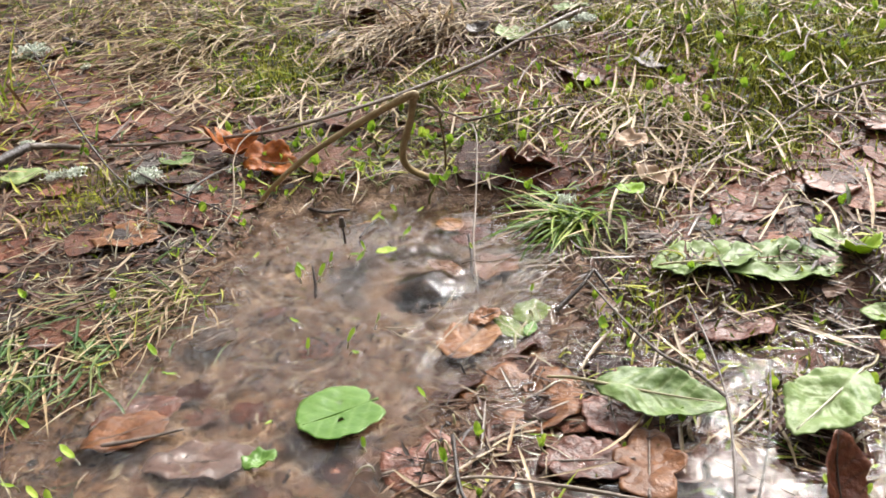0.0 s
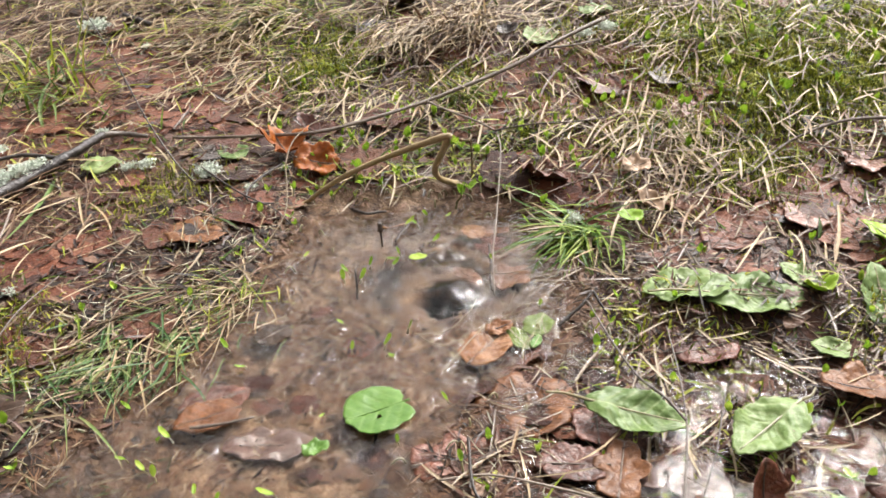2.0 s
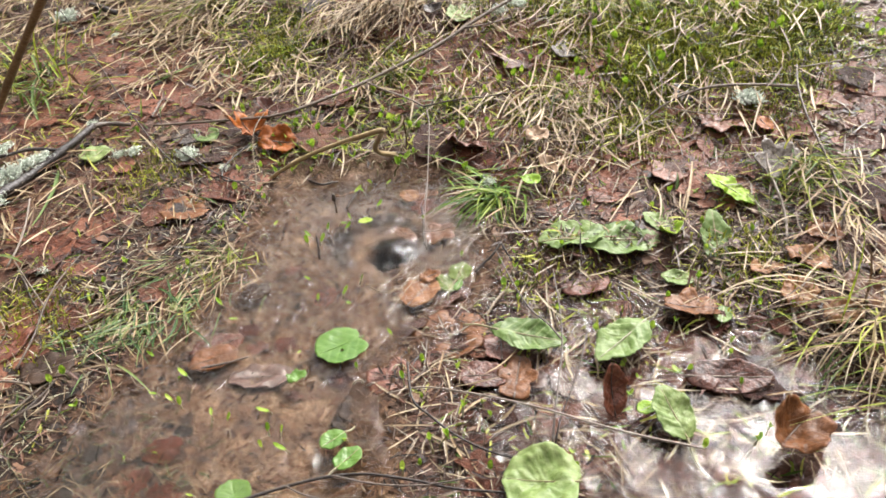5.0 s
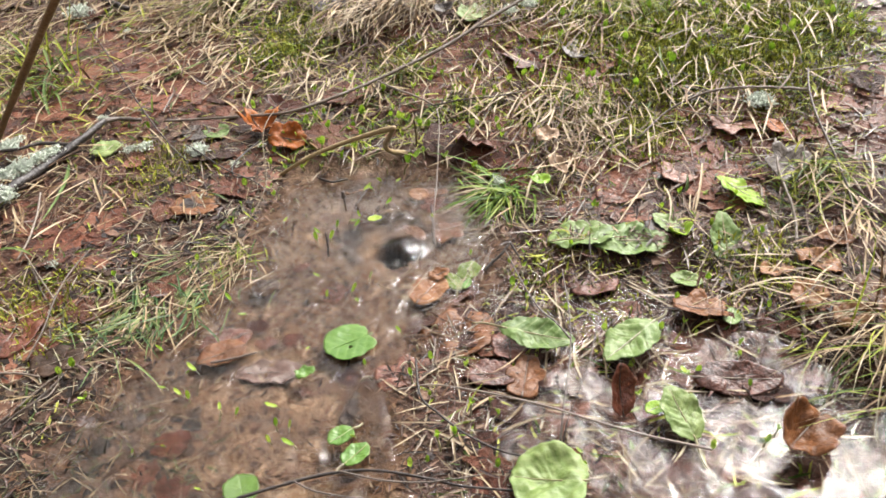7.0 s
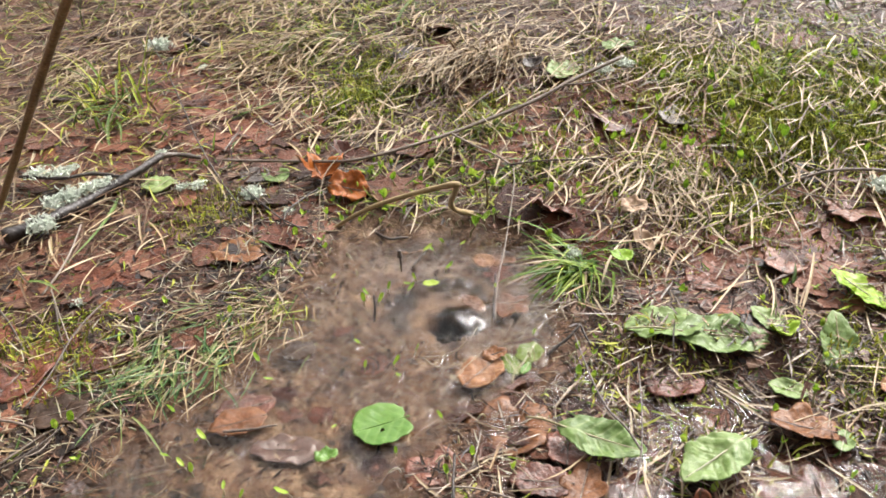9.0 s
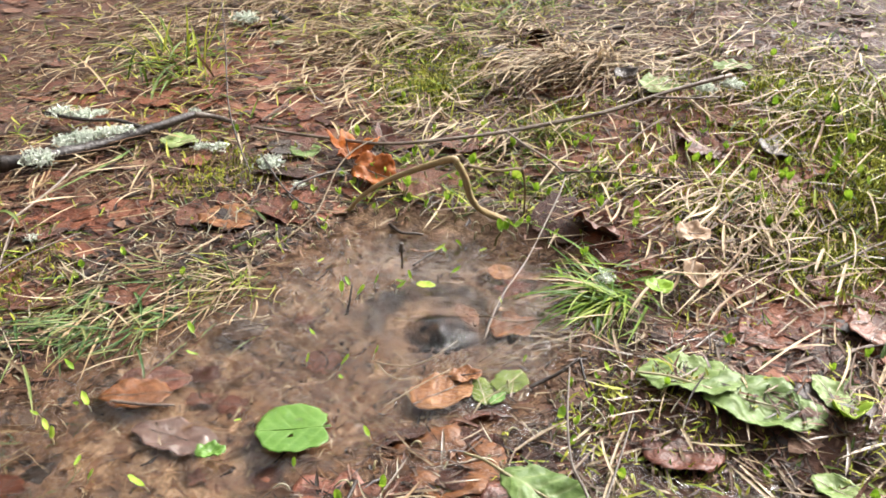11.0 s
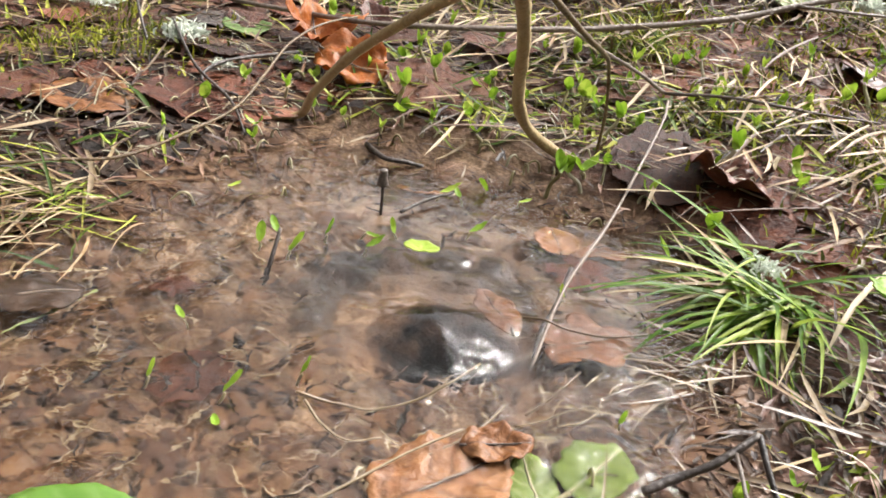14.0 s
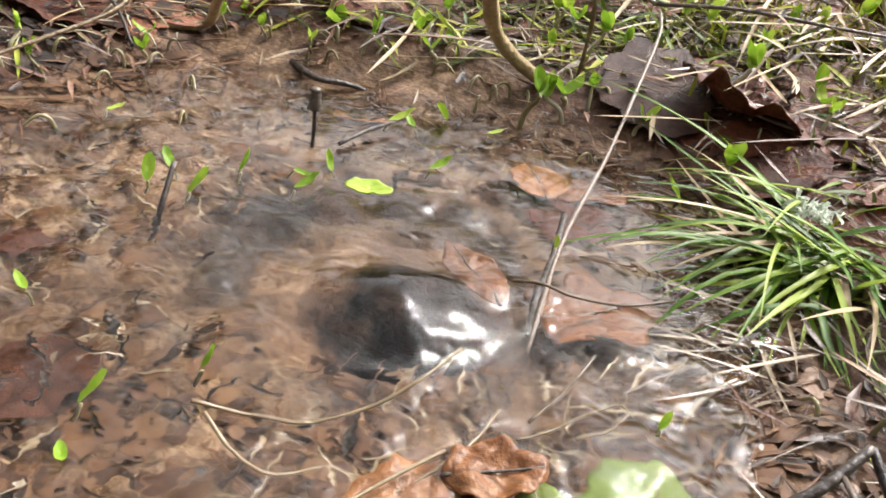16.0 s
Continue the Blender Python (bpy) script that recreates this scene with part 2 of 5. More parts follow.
M = {
    "soil": ground_material(),
    "water": water_material(),
    "litter": material("brown_leaf", [(0.045, 0.016, 0.01), (0.14, 0.04, 0.019), (0.23, 0.068, 0.033), (0.31, 0.125, 0.068)], 110, 0.45, 0.9, "object", 0.1, wet=0.5, attr="vein", tint=(0.12, 0.05, 0.03)),
    "crumb": material("leaf_crumb", [(0.025, 0.014, 0.010), (0.07, 0.032, 0.02), (0.15, 0.06, 0.033), (0.26, 0.14, 0.075)], 90, 0.5, 0.7, "piece", wet=0.2, spread=0.55),
    "red": material("matted_leaf", [(0.05, 0.018, 0.011), (0.14, 0.044, 0.022), (0.24, 0.08, 0.04), (0.36, 0.155, 0.09)], 120, 0.5, 0.9, "piece", 0.1, wet=0.22, spread=0.4, spec=0.2),
    "sludge": material("sunken_crumb", [(0.05, 0.024, 0.013), (0.11, 0.052, 0.025), (0.17, 0.085, 0.04), (0.22, 0.125, 0.062)], 60, 0.6, 0.3, "piece", spread=0.4, spec=0.2),
    "straw": material("dry_grass", [(0.13, 0.07, 0.035), (0.34, 0.21, 0.10), (0.54, 0.40, 0.22), (0.62, 0.50, 0.32)], 60, 0.45, 0.2, "piece", 0.2, spread=0.9, spec=0.3, dim=0.68),
    "grass": material("green_grass", [(0.06, 0.11, 0.012), (0.17, 0.25, 0.022), (0.33, 0.42, 0.035), (0.52, 0.54, 0.09)], 60, 0.45, 0.2, "piece", 0.3, spread=0.9, spec=0.25, dim=0.72),
    "lush": material("lush_grass", [(0.06, 0.14, 0.03), (0.12, 0.24, 0.055), (0.21, 0.32, 0.08), (0.36, 0.39, 0.14)], 60, 0.4, 0.2, "piece", 0.3, spread=0.9),
    "sedge": material("green_sedge", [(0.08, 0.18, 0.015), (0.20, 0.36, 0.03), (0.40, 0.52, 0.08)], 60, 0.42, 0.2, "object", 0.3, spread=0.9, spec=0.25),
    "moss": material("moss", [(0.07, 0.08, 0.008), (0.22, 0.25, 0.02), (0.42, 0.43, 0.05)], 90, 0.6, 0.3, "piece", 0.25, spread=0.9, spec=0.2, dim=0.78),
    "green": material("fresh_leaf", [(0.16, 0.30, 0.02), (0.28, 0.46, 0.035), (0.44, 0.57, 0.08)], 80, 0.4, 0.2, "object", 0.35, wet=0.15, spec=0.3, dim=0.85),
    "dock": material("dock_leaf", [(0.11, 0.19, 0.04), (0.17, 0.27, 0.062), (0.23, 0.325, 0.09), (0.31, 0.375, 0.13)], 70, 0.5, 0.6, "object", 0.2, wet=0.15, spread=0.4, attr="vein", tint=(0.30, 0.38, 0.15), dim=0.72),
    "faded": material("faded_leaf", [(0.13, 0.21, 0.035), (0.22, 0.31, 0.06), (0.32, 0.39, 0.10)], 90, 0.6, 0.2, "", 0.2, dim=0.56, spec=0.2, attr="vein", tint=(0.48, 0.54, 0.25)),
    "pad": material("round_leaf", [(0.085, 0.21, 0.022), (0.125, 0.28, 0.03), (0.19, 0.35, 0.05)], 60, 0.4, 0.3, "", 0.2, wet=0.2, attr="vein", tint=(0.21, 0.37, 0.08)),
    "maple": material("orange_leaf", [(0.20, 0.05, 0.010), (0.44, 0.12, 0.018), (0.60, 0.21, 0.035)], 90, 0.45, 0.8, "", 0.3, wet=0.25, spec=0.25, dim=0.75, attr="vein", tint=(0.3, 0.12, 0.04)),
    "rust": material("rust_leaf", [(0.11, 0.042, 0.014), (0.27, 0.105, 0.034), (0.41, 0.20, 0.085)], 90, 0.45, 0.8, "object", 0.1, wet=0.15, spec=0.25, attr="vein", tint=(0.14, 0.06, 0.03)),
    "tan": material("pale_leaf", [(0.42, 0.26, 0.15), (0.60, 0.42, 0.28), (0.70, 0.55, 0.40)], 80, 0.5, 0.35, "", 0.15, dim=0.68, attr="vein", tint=(0.4, 0.25, 0.14)),
    "bark": material("dark_bark", [(0.02, 0.014, 0.012), (0.06, 0.045, 0.036), (0.19, 0.15, 0.12)], 110, 0.5, 0.9, "object", wet=0.4, stretch=(1, 1, 0.4)),
    "twig": material("grey_twig", [(0.07, 0.05, 0.038), (0.19, 0.14, 0.105), (0.36, 0.29, 0.23)], 160, 0.5, 0.6, "object", wet=0.3),
    "root": material("olive_stem", [(0.11, 0.07, 0.032), (0.26, 0.18, 0.085), (0.44, 0.33, 0.17)], 160, 0.45, 0.7, "object", wet=0.2, dim=0.8),
    "lichen": material("lichen", [(0.50, 0.57, 0.46), (0.70, 0.76, 0.65), (0.85, 0.88, 0.79)], 300, 0.8, 0.3, "piece", 0.35, dim=0.85),
    "sodden": material("sodden_leaf", [(0.05, 0.03, 0.026), (0.12, 0.068, 0.055), (0.22, 0.14, 0.115)], 80, 0.35, 0.6, "object", 0.1, wet=0.6, attr="vein", tint=(0.2, 0.12, 0.1)),
    "rot": material("rotten_leaf", [(0.02, 0.013, 0.009), (0.05, 0.029, 0.018), (0.10, 0.058, 0.036)], 90, 0.6, 0.6, "piece", wet=0.12, spread=0.7, spec=0.15),
    "weed": material("pond_weed", [(0.025, 0.03, 0.01), (0.06, 0.07, 0.02), (0.11, 0.12, 0.035)], 90, 0.5, 0.3, "piece", 0.1, spread=0.8),
    "reed": material("wet_reed", [(0.14, 0.09, 0.045), (0.27, 0.19, 0.10), (0.40, 0.31, 0.19)], 120, 0.3, 0.3, "object", 0.1, wet=0.6),
    "soaked": material("soaked_straw", [(0.10, 0.06, 0.028), (0.20, 0.13, 0.06), (0.33, 0.24, 0.13)], 120, 0.4, 0.3, "piece", 0.1, wet=0.4, spread=0.8),
    "stem": material("pale_stem", [(0.35, 0.30, 0.14), (0.52, 0.47, 0.26), (0.62, 0.58, 0.42)], 120, 0.35, 0.2, "object", 0.2, wet=0.4),
}


# ---- mesh helpers ----
def mesh_object(name, verts, faces, mat, parent=None, label="", flat=False):
    me = bpy.data.meshes.new(name)
    me.from_pydata([tuple(v) for v in verts], [], faces)
    me.materials.append(mat)
    if not flat:
        me.shade_smooth()
    ob = new(name, me)
    if parent:
        ob.parent = parent
    if label:
        ob["label"] = label
    return ob


def empty(name, m):
    ob = new(name)
    ob.empty_display_size = 0.01
    ob.matrix_world = m
    return ob


def spline(points, steps):
    """Points along a smooth line through the given ones."""
    p = [Vector(q) for q in points]
    p = [2 * p[0] - p[1]] + p + [2 * p[-1] - p[-2]]
    out = []
    for i in range(1, len(p) - 2):
        a, b, c, d = p[i - 1:i + 3]
        for k in range(steps):
            t = k / steps
            out.append(0.5 * (2 * b + (c - a) * t + (2 * a - 5 * b + 4 * c - d) * t * t + (3 * b - a - 3 * c + d) * t ** 3))
    return out + [p[-2]]


def tube_data(points, r0, r1, steps=6, sides=8, rough=0.12, seed=0):
    line = spline(points, steps) if len(points) > 1 else points
    rng = random.Random(seed)
    verts, faces = [], []
    side = None
    for i, p in enumerate(line):
        d = (line[min(i + 1, len(line) - 1)] - line[max(i - 1, 0)]).normalized()
        if side is None:
            side = d.orthogonal().normalized()
        side = (side - d * side.dot(d)).normalized()
        up = d.cross(side)
        f = i / (len(line) - 1)
        r = (r0 + (r1 - r0) * f) * (1 + rough * rng.uniform(-1, 1))
        for k in range(sides):
            a = 2 * math.pi * k / sides
            rr = r * (1 + rough * rng.uniform(-0.6, 0.6))
            verts.append(p + rr * (math.cos(a) * side + math.sin(a) * up))
        if i:
            for k in range(sides):
                a, b = (i - 1) * sides, i * sides
                faces.append((a + k, a + (k + 1) % sides, b + (k + 1) % sides, b + k))
    faces.append(tuple(range(sides))[::-1])
    faces.append(tuple(range(len(verts) - sides, len(verts))))
    return verts, faces


def stick(name, points, r0, r1, mat, label, category, twigs=(), group=""):
    """A branch that is one thing: a main stem and its side twigs, each (points, r0, r1)."""
    base = Vector(points[0])
    ob = empty(name, Matrix.Translation(base))
    for k, (pts, a, b) in enumerate([(points, r0, r1), *twigs]):
        v, f = tube_data([Vector(p) - base for p in pts], a, b, 6, 11 if a > 0.003 else 6, 0.2 if a > 0.003 else 0.1, k + int(base.x * 999))
        mesh_object("main_stem" if k == 0 else "side_twig", v, f, mat, ob)
    return tagged(ob, label, category, group)


def blades(name, base, angle, length, width, rise, droop, mat, seg=5, lift=0.002, hug=True, parent=None, fold=0.25, taper=2.2):
    """Many blades in one mesh: base (n, 3), heading, length, width, first slope and droop of each; a high taper ends them bluntly."""
    base, n = np.asarray(base, float), len(base)
    pos, ang = base.copy(), np.asarray(rise, float) * np.ones(n)
    head = np.asarray(angle, float) * np.ones(n)
    length, width, droop = np.asarray(length) * np.ones(n), np.asarray(width) * np.ones(n), np.asarray(droop) * np.ones(n)
    rng = np.random.default_rng(len(name) * 131 + n + int(abs(base[0, 0]) * 1e6) % 9973)
    swerve = rng.normal(0, 0.16, n)
    rows = []
    for s in range(seg + 1):
        f = s / seg
        w = width * (0.55 + 0.45 * min(1, 4 * f)) * (1 - f ** taper) + 0.00012
        cross = np.stack([-np.sin(head), np.cos(head), np.zeros(n)], 1)
        twist = rng.normal(0, 0.15, n)
        cross[:, 2] = twist
        dip = np.zeros((n, 3))
        dip[:, 2] = -w * fold
        rows += [pos + cross * w[:, None] * 0.5, pos + dip, pos - cross * w[:, None] * 0.5]
        step = (length / seg)[:, None] * np.stack([np.cos(head) * np.cos(ang), np.sin(head) * np.cos(ang), np.sin(ang)], 1)
        pos = pos + step
        if hug:
            floor_z = np.maximum(height(pos[:, 0], pos[:, 1]), -0.02) + lift + 0.25 * (base[:, 2] - np.maximum(height(base[:, 0], base[:, 1]), -0.02))
            low = pos[:, 2] < floor_z
            pos[low, 2] = floor_z[low]
            ang = np.where(low, np.maximum(ang, -0.1), ang)
        ang = ang - droop / seg
        head = head + swerve / seg * 2
    verts = np.stack(rows, 1).reshape(-1, 3)
    k = 3 * (seg + 1)
    one = []
    for s in range(seg):
        for c in range(2):
            a = 3 * s + c
            one.append((a, a + 1, a + 4, a + 3))
    faces = (np.arange(n)[:, None, None] * k + np.array(one)[None]).reshape(-1, 4)
    me = bpy.data.meshes.new(name)
    me.from_pydata(verts.tolist(), [], faces.tolist())
    me.materials.append(mat)
    me.shade_smooth()
    ob = new(name, me)
    if parent:
        ob.parent = parent
    return ob


def leaf_data(outline, length, seed=0, cup=0.1, wave=0.06, curl=0.0, fold=0.1, rings=9, spokes=56, veins=7, relief=0.012, hole=None, edge=0.12):
    """A leaf lying along +x from its stalk at the origin. outline(a): reach at angle a from the middle, on a unit leaf. Gives verts, faces, vein weights."""
    rng = random.Random(seed)
    ph = [rng.uniform(0, 6.28) for _ in range(6)]
    verts, weight, faces = [], [], []
    for i in range(rings + 1):
        for k in range(spokes):
            a = 2 * math.pi * k / spokes
            r = outline(a) * (1 + edge * (noise.noise((math.cos(a) * 2.5 + ph[0], math.sin(a) * 2.5, 1.0)) + 0.5 * noise.noise((math.cos(a) * 7, math.sin(a) * 7, ph[1])))) * i / rings
            x, y = r * math.cos(a), r * math.sin(a)
            u = x + 0.5
            rib = math.exp(-(y / 0.018) ** 2)
            branch = 0.0
            if veins:
                q = (u * veins - abs(y) * veins * 0.75) % 1.0
                branch = math.exp(-((q - 0.5) / 0.11) ** 2) * min(1, abs(y) / 0.03)
            v = max(rib, 0.7 * branch)
            z = cup * (x * x + y * y) + fold * (math.sqrt(y * y + 0.0025) - 0.05)
            z += wave * (0.35 + 0.65 * i / rings) * (noise.noise((x * 3.1 + ph[0], y * 3.1, ph[1])) + 0.45 * noise.noise((x * 7.3, y * 7.3 + ph[2], ph[3])))
            z += curl * max(0, u - 0.45) ** 2 * 2.2 - relief * v + relief * 0.9 * noise.noise((x * 17 + ph[4], y * 17, ph[5]))
            verts.append(Vector((u * length, y * length, z * length)))
            weight.append(min(1, v) * (0.25 + 0.75 * (i > 0)))
    for i in range(rings):
        for k in range(spokes):
            a, b = i * spokes, (i + 1) * spokes
            k2 = (k + 1) % spokes
            if hole and i in hole[1] and k in hole[0]:
                continue
            if i == 0:
                faces.append((a, b + k, b + k2))
            else:
                faces.append((a + k, b + k, b + k2, a + k2))
    return verts, faces, weight


def oval(w, tip=0.6, n=0.0, lobes=0):
    """Half-length 0.5, half-width w; toothed by n, or lobed."""
    def reach(a):
        c, s = math.cos(a), math.sin(a)
        pinch = 1 - tip * 0.35 * max(0, c) ** 3 - tip * 0.3 * max(0, -c) ** 3
        r = 1 / math.sqrt((c / 0.5) ** 2 + (s / (w * pinch)) ** 2)
        if lobes:
            r *= 1 + 0.22 * math.sin(lobes * abs((a + math.pi) % (2 * math.pi) - math.pi) + 0.6) * abs(s) ** 0.5
        return r * (1 + n * math.sin(34 * a))
    return reach


def heart(w=0.52, notch=0.3, n=0.02):
    def reach(a):
        b = abs(abs(a) % (2 * math.pi) - math.pi)
        return w * (1 - notch * math.exp(-(b / 0.28) ** 2)) * (1 + n * math.sin(21 * a))
    return reach


def palm(points=5, depth=0.42):
    """A leaf with pointed lobes."""
    def reach(a):
        a = (a + math.pi) % (2 * math.pi) - math.pi
        lobe = abs(math.cos(a * points / 2)) ** 1.6
        back = 1 - 0.45 * (abs(a) / math.pi) ** 3
        return 0.5 * back * (1 - depth + depth * lobe) * (1 + 0.04 * math.sin(29 * a))
    return reach


def leaf_mesh(name, outline, length, mat, **kw):
    v, f, w = leaf_data(outline, length, **kw)
    me = bpy.data.meshes.new(name)
    me.from_pydata(v, [], f)
    me.materials.append(mat)
    me.shade_smooth()
    me.attributes.new("vein", "FLOAT", "POINT").data.foreach_set("value", w)
    return me


def hero_leaf(name, outline, length, mat, place, heading, label, category="leaf", tilt=(0, 0), stalk=0.0, stalk_mat=None, rib=True, **kw):
    """A leaf that is seen well: blade, midrib and stalk as parts. place is its middle."""
    tip = Matrix.Rotation(radians(heading), 4, "Z") @ Matrix.Rotation(radians(-tilt[0]), 4, "Y") @ Matrix.Rotation(radians(tilt[1]), 4, "X")
    ob = empty(name, Matrix.Translation(Vector(place)) @ tip @ Matrix.Translation((-length / 2, 0, 0)))
    blade = new("blade", leaf_mesh("blade", outline, length, mat, **kw))
    blade.parent = ob
    sol = blade.modifiers.new("thick", "SOLIDIFY")
    sol.thickness, sol.offset = 0.0005, -1
    zs = lambda u: length * (kw.get("cup", 0.1) * (u - 0.5) ** 2 + kw.get("curl", 0) * max(0, u - 0.45) ** 2 * 2.2)
    if rib:
        pts = [Vector((u * length, 0, zs(u) - 0.0002)) for u in (0.02, 0.2, 0.4, 0.6, 0.8, 0.95)]
        v, f = tube_data(pts, length * 0.011 + 0.0003, 0.0003, 3, 6, 0.05)
        mesh_object("midrib", v, f, stalk_mat or M["stem"], ob)
    if stalk:
        pts = [Vector((length * 0.03, 0, zs(0) - 0.0002)), Vector((-stalk * 0.5, stalk * 0.08, -0.001)), Vector((-stalk, -stalk * 0.05, -0.002 + stalk * 0.05))]
        v, f = tube_data(pts, 0.0012, 0.0009, 4, 6, 0.08)
        mesh_object("stalk", v, f, stalk_mat or M["stem"], ob)
    return tagged(ob, label, category)


# ---- ground, one sheet to the horizon ----
def axis(lo, hi, step, far):
    mid = list(np.arange(lo, hi, step))
    out, s, v = [], step, hi
    while v < far:
        out.append(v)
        s *= 1.22
        v += s
    left, s, v = [], step, lo
    while v > -far:
        s *= 1.22
        v -= s
        left.append(v)
    return np.array(left[::-1] + mid + out)


def build_ground():
    xs, ys = axis(-1.0, 0.9, 0.006, 90), axis(-0.6, 1.3, 0.006, 90)
    gx, gy = np.meshgrid(xs, ys)
    z = height(np.clip(gx, -1.5, 1.5), np.clip(gy, -1.5, 1.9))
    rough = np.array([noise.fractal((x * 38, y * 38, 0.0), 0.7, 2.1, 4) for x, y in zip(gx.ravel(), gy.ravel())]).reshape(gx.shape)
    d = shore(gx, gy)
    z = z + 0.0028 * rough * (0.35 + 0.65 * smooth(-0.03, 0.02, d))
    nx = len(xs)
    idx = np.arange(gx.size).reshape(gx.shape)
    quads = np.stack([idx[:-1, :-1], idx[:-1, 1:], idx[1:, 1:], idx[1:, :-1]], -1).reshape(-1, 4)
    me = bpy.data.meshes.new("ground")
    me.from_pydata(np.stack([gx, gy, z], -1).reshape(-1, 3).tolist(), [], quads.tolist())
    me.materials.append(M["soil"])
    me.shade_smooth()
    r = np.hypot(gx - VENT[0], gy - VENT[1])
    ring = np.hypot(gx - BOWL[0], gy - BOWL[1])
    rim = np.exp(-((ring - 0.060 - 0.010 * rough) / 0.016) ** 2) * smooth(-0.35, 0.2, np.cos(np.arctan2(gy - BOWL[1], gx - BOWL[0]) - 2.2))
    silt_shade = np.exp(-(r / 0.032) ** 2) + 0.45 * smooth(0.25, 0.8, rough)
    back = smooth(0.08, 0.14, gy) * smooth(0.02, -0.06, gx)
    sand = smooth(0.03 + 0.03 * back, -0.015 + 0.02 * back, d + 0.014 * rough) * (1 - np.clip(1.3 * silt_shade, 0, 1)) * (1 - 0.9 * np.exp(-((gx + 0.47) / 0.13) ** 2 - ((gy + 0.30) / 0.11) ** 2))
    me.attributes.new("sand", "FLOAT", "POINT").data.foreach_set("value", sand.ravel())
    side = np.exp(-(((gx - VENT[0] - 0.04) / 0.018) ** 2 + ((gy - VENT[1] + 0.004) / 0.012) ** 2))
    # core and rim hold the hole's painted shade; murk is dark mud
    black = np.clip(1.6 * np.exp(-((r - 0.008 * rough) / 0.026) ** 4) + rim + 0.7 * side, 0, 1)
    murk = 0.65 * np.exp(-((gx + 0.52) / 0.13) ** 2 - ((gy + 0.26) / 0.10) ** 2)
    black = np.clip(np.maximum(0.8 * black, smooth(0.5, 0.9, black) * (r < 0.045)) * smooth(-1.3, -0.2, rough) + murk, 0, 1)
    # pale silt, with the sheen of sky on still water painted in
    pale = 0.6 * np.maximum(np.exp(-((gx + 0.09) / 0.07) ** 2 - ((gy - 0.13) / 0.04) ** 2), np.exp(-((gx - 0.03) / 0.04) ** 2 - ((gy - 0.075) / 0.035) ** 2)) * smooth(-0.6, 0.4, rough + 0.2)
    me.attributes.new("pale", "FLOAT", "POINT").data.foreach_set("value", pale.ravel())
    me.attributes.new("silt_shade", "FLOAT", "POINT").data.foreach_set("value", black.ravel())
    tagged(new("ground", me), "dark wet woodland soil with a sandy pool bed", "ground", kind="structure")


def build_water():
    xs, ys = np.arange(-0.95, 0.75, 0.004), np.arange(-0.7, 0.32, 0.004)
    gx, gy = np.meshgrid(xs, ys)
    r = np.hypot(gx - VENT[0], gy - VENT[1])
    calm = 1 - 0.55 * np.exp(-(((gx - CORNER[0]) * 0.8) ** 2 + (gy - CORNER[1]) ** 2) / 0.09 ** 2)
    swell = calm * np.array([noise.noise((x * 22, y * 22, 3.0)) + 0.85 * noise.noise((x * 60, y * 60, 7.0)) + 0.3 * noise.noise((x * 130, y * 130, 1.0)) for x, y in zip(gx.ravel(), gy.ravel())]).reshape(gx.shape)
    rx, ry = gx - VENT[0], gy - VENT[1] + 0.018
    bulge = 0.0105 * np.exp(-((rx * 0.8 + ry * 0.6) ** 2 / 0.028 ** 2 + (ry * 0.8 - rx * 0.6) ** 2 / 0.022 ** 2))
    rings = 0.0007 * np.sin((r + 0.008 * swell) * 230) * np.exp(-(r / 0.085) ** 2) * smooth(0.02, 0.045, r)
    still = np.maximum.reduce([np.exp(-((gx - 0.01) / 0.06) ** 2 - ((gy - 0.125) / 0.04) ** 2), np.exp(-((gx - 0.035) / 0.035) ** 2 - ((gy - 0.06) / 0.055) ** 2), np.exp(-((gx + 0.10) ** 2 + (gy - 0.12) ** 2) / 0.06 ** 2)])
    boil, dome = np.exp(-(r / 0.085) ** 2), np.exp(-(rx ** 2 + ry ** 2) / 0.034 ** 2)
    z = 0.0030 * swell * (1 - 0.8 * still + 0.6 * boil) * (1 - 0.6 * dome) + bulge * (1 + 0.25 * swell) + rings
    idx = np.arange(gx.size).reshape(gx.shape)
    quads = np.stack([idx[:-1, :-1], idx[:-1, 1:], idx[1:, 1:], idx[1:, :-1]], -1).reshape(-1, 4)
    me = bpy.data.meshes.new("water")
    me.from_pydata(np.stack([gx, gy, z], -1).reshape(-1, 3).tolist(), [], quads.tolist())
    me.materials.append(M["water"])
    me.shade_smooth()
    me.attributes.new("ruffle", "FLOAT", "POINT").data.foreach_set("value", ((0.5 + 0.5 * smooth(-0.24, -0.1, gy)) * (1 - 0.8 * still) * calm * (1 - 0.8 * dome) + 0.3 * smooth(0.0, 0.06, shore(gx, gy))).ravel())
    ob = tagged(new("water", me), "clear shallow spring water with soft ripples", "water", kind="structure")
    ob.visible_shadow = False


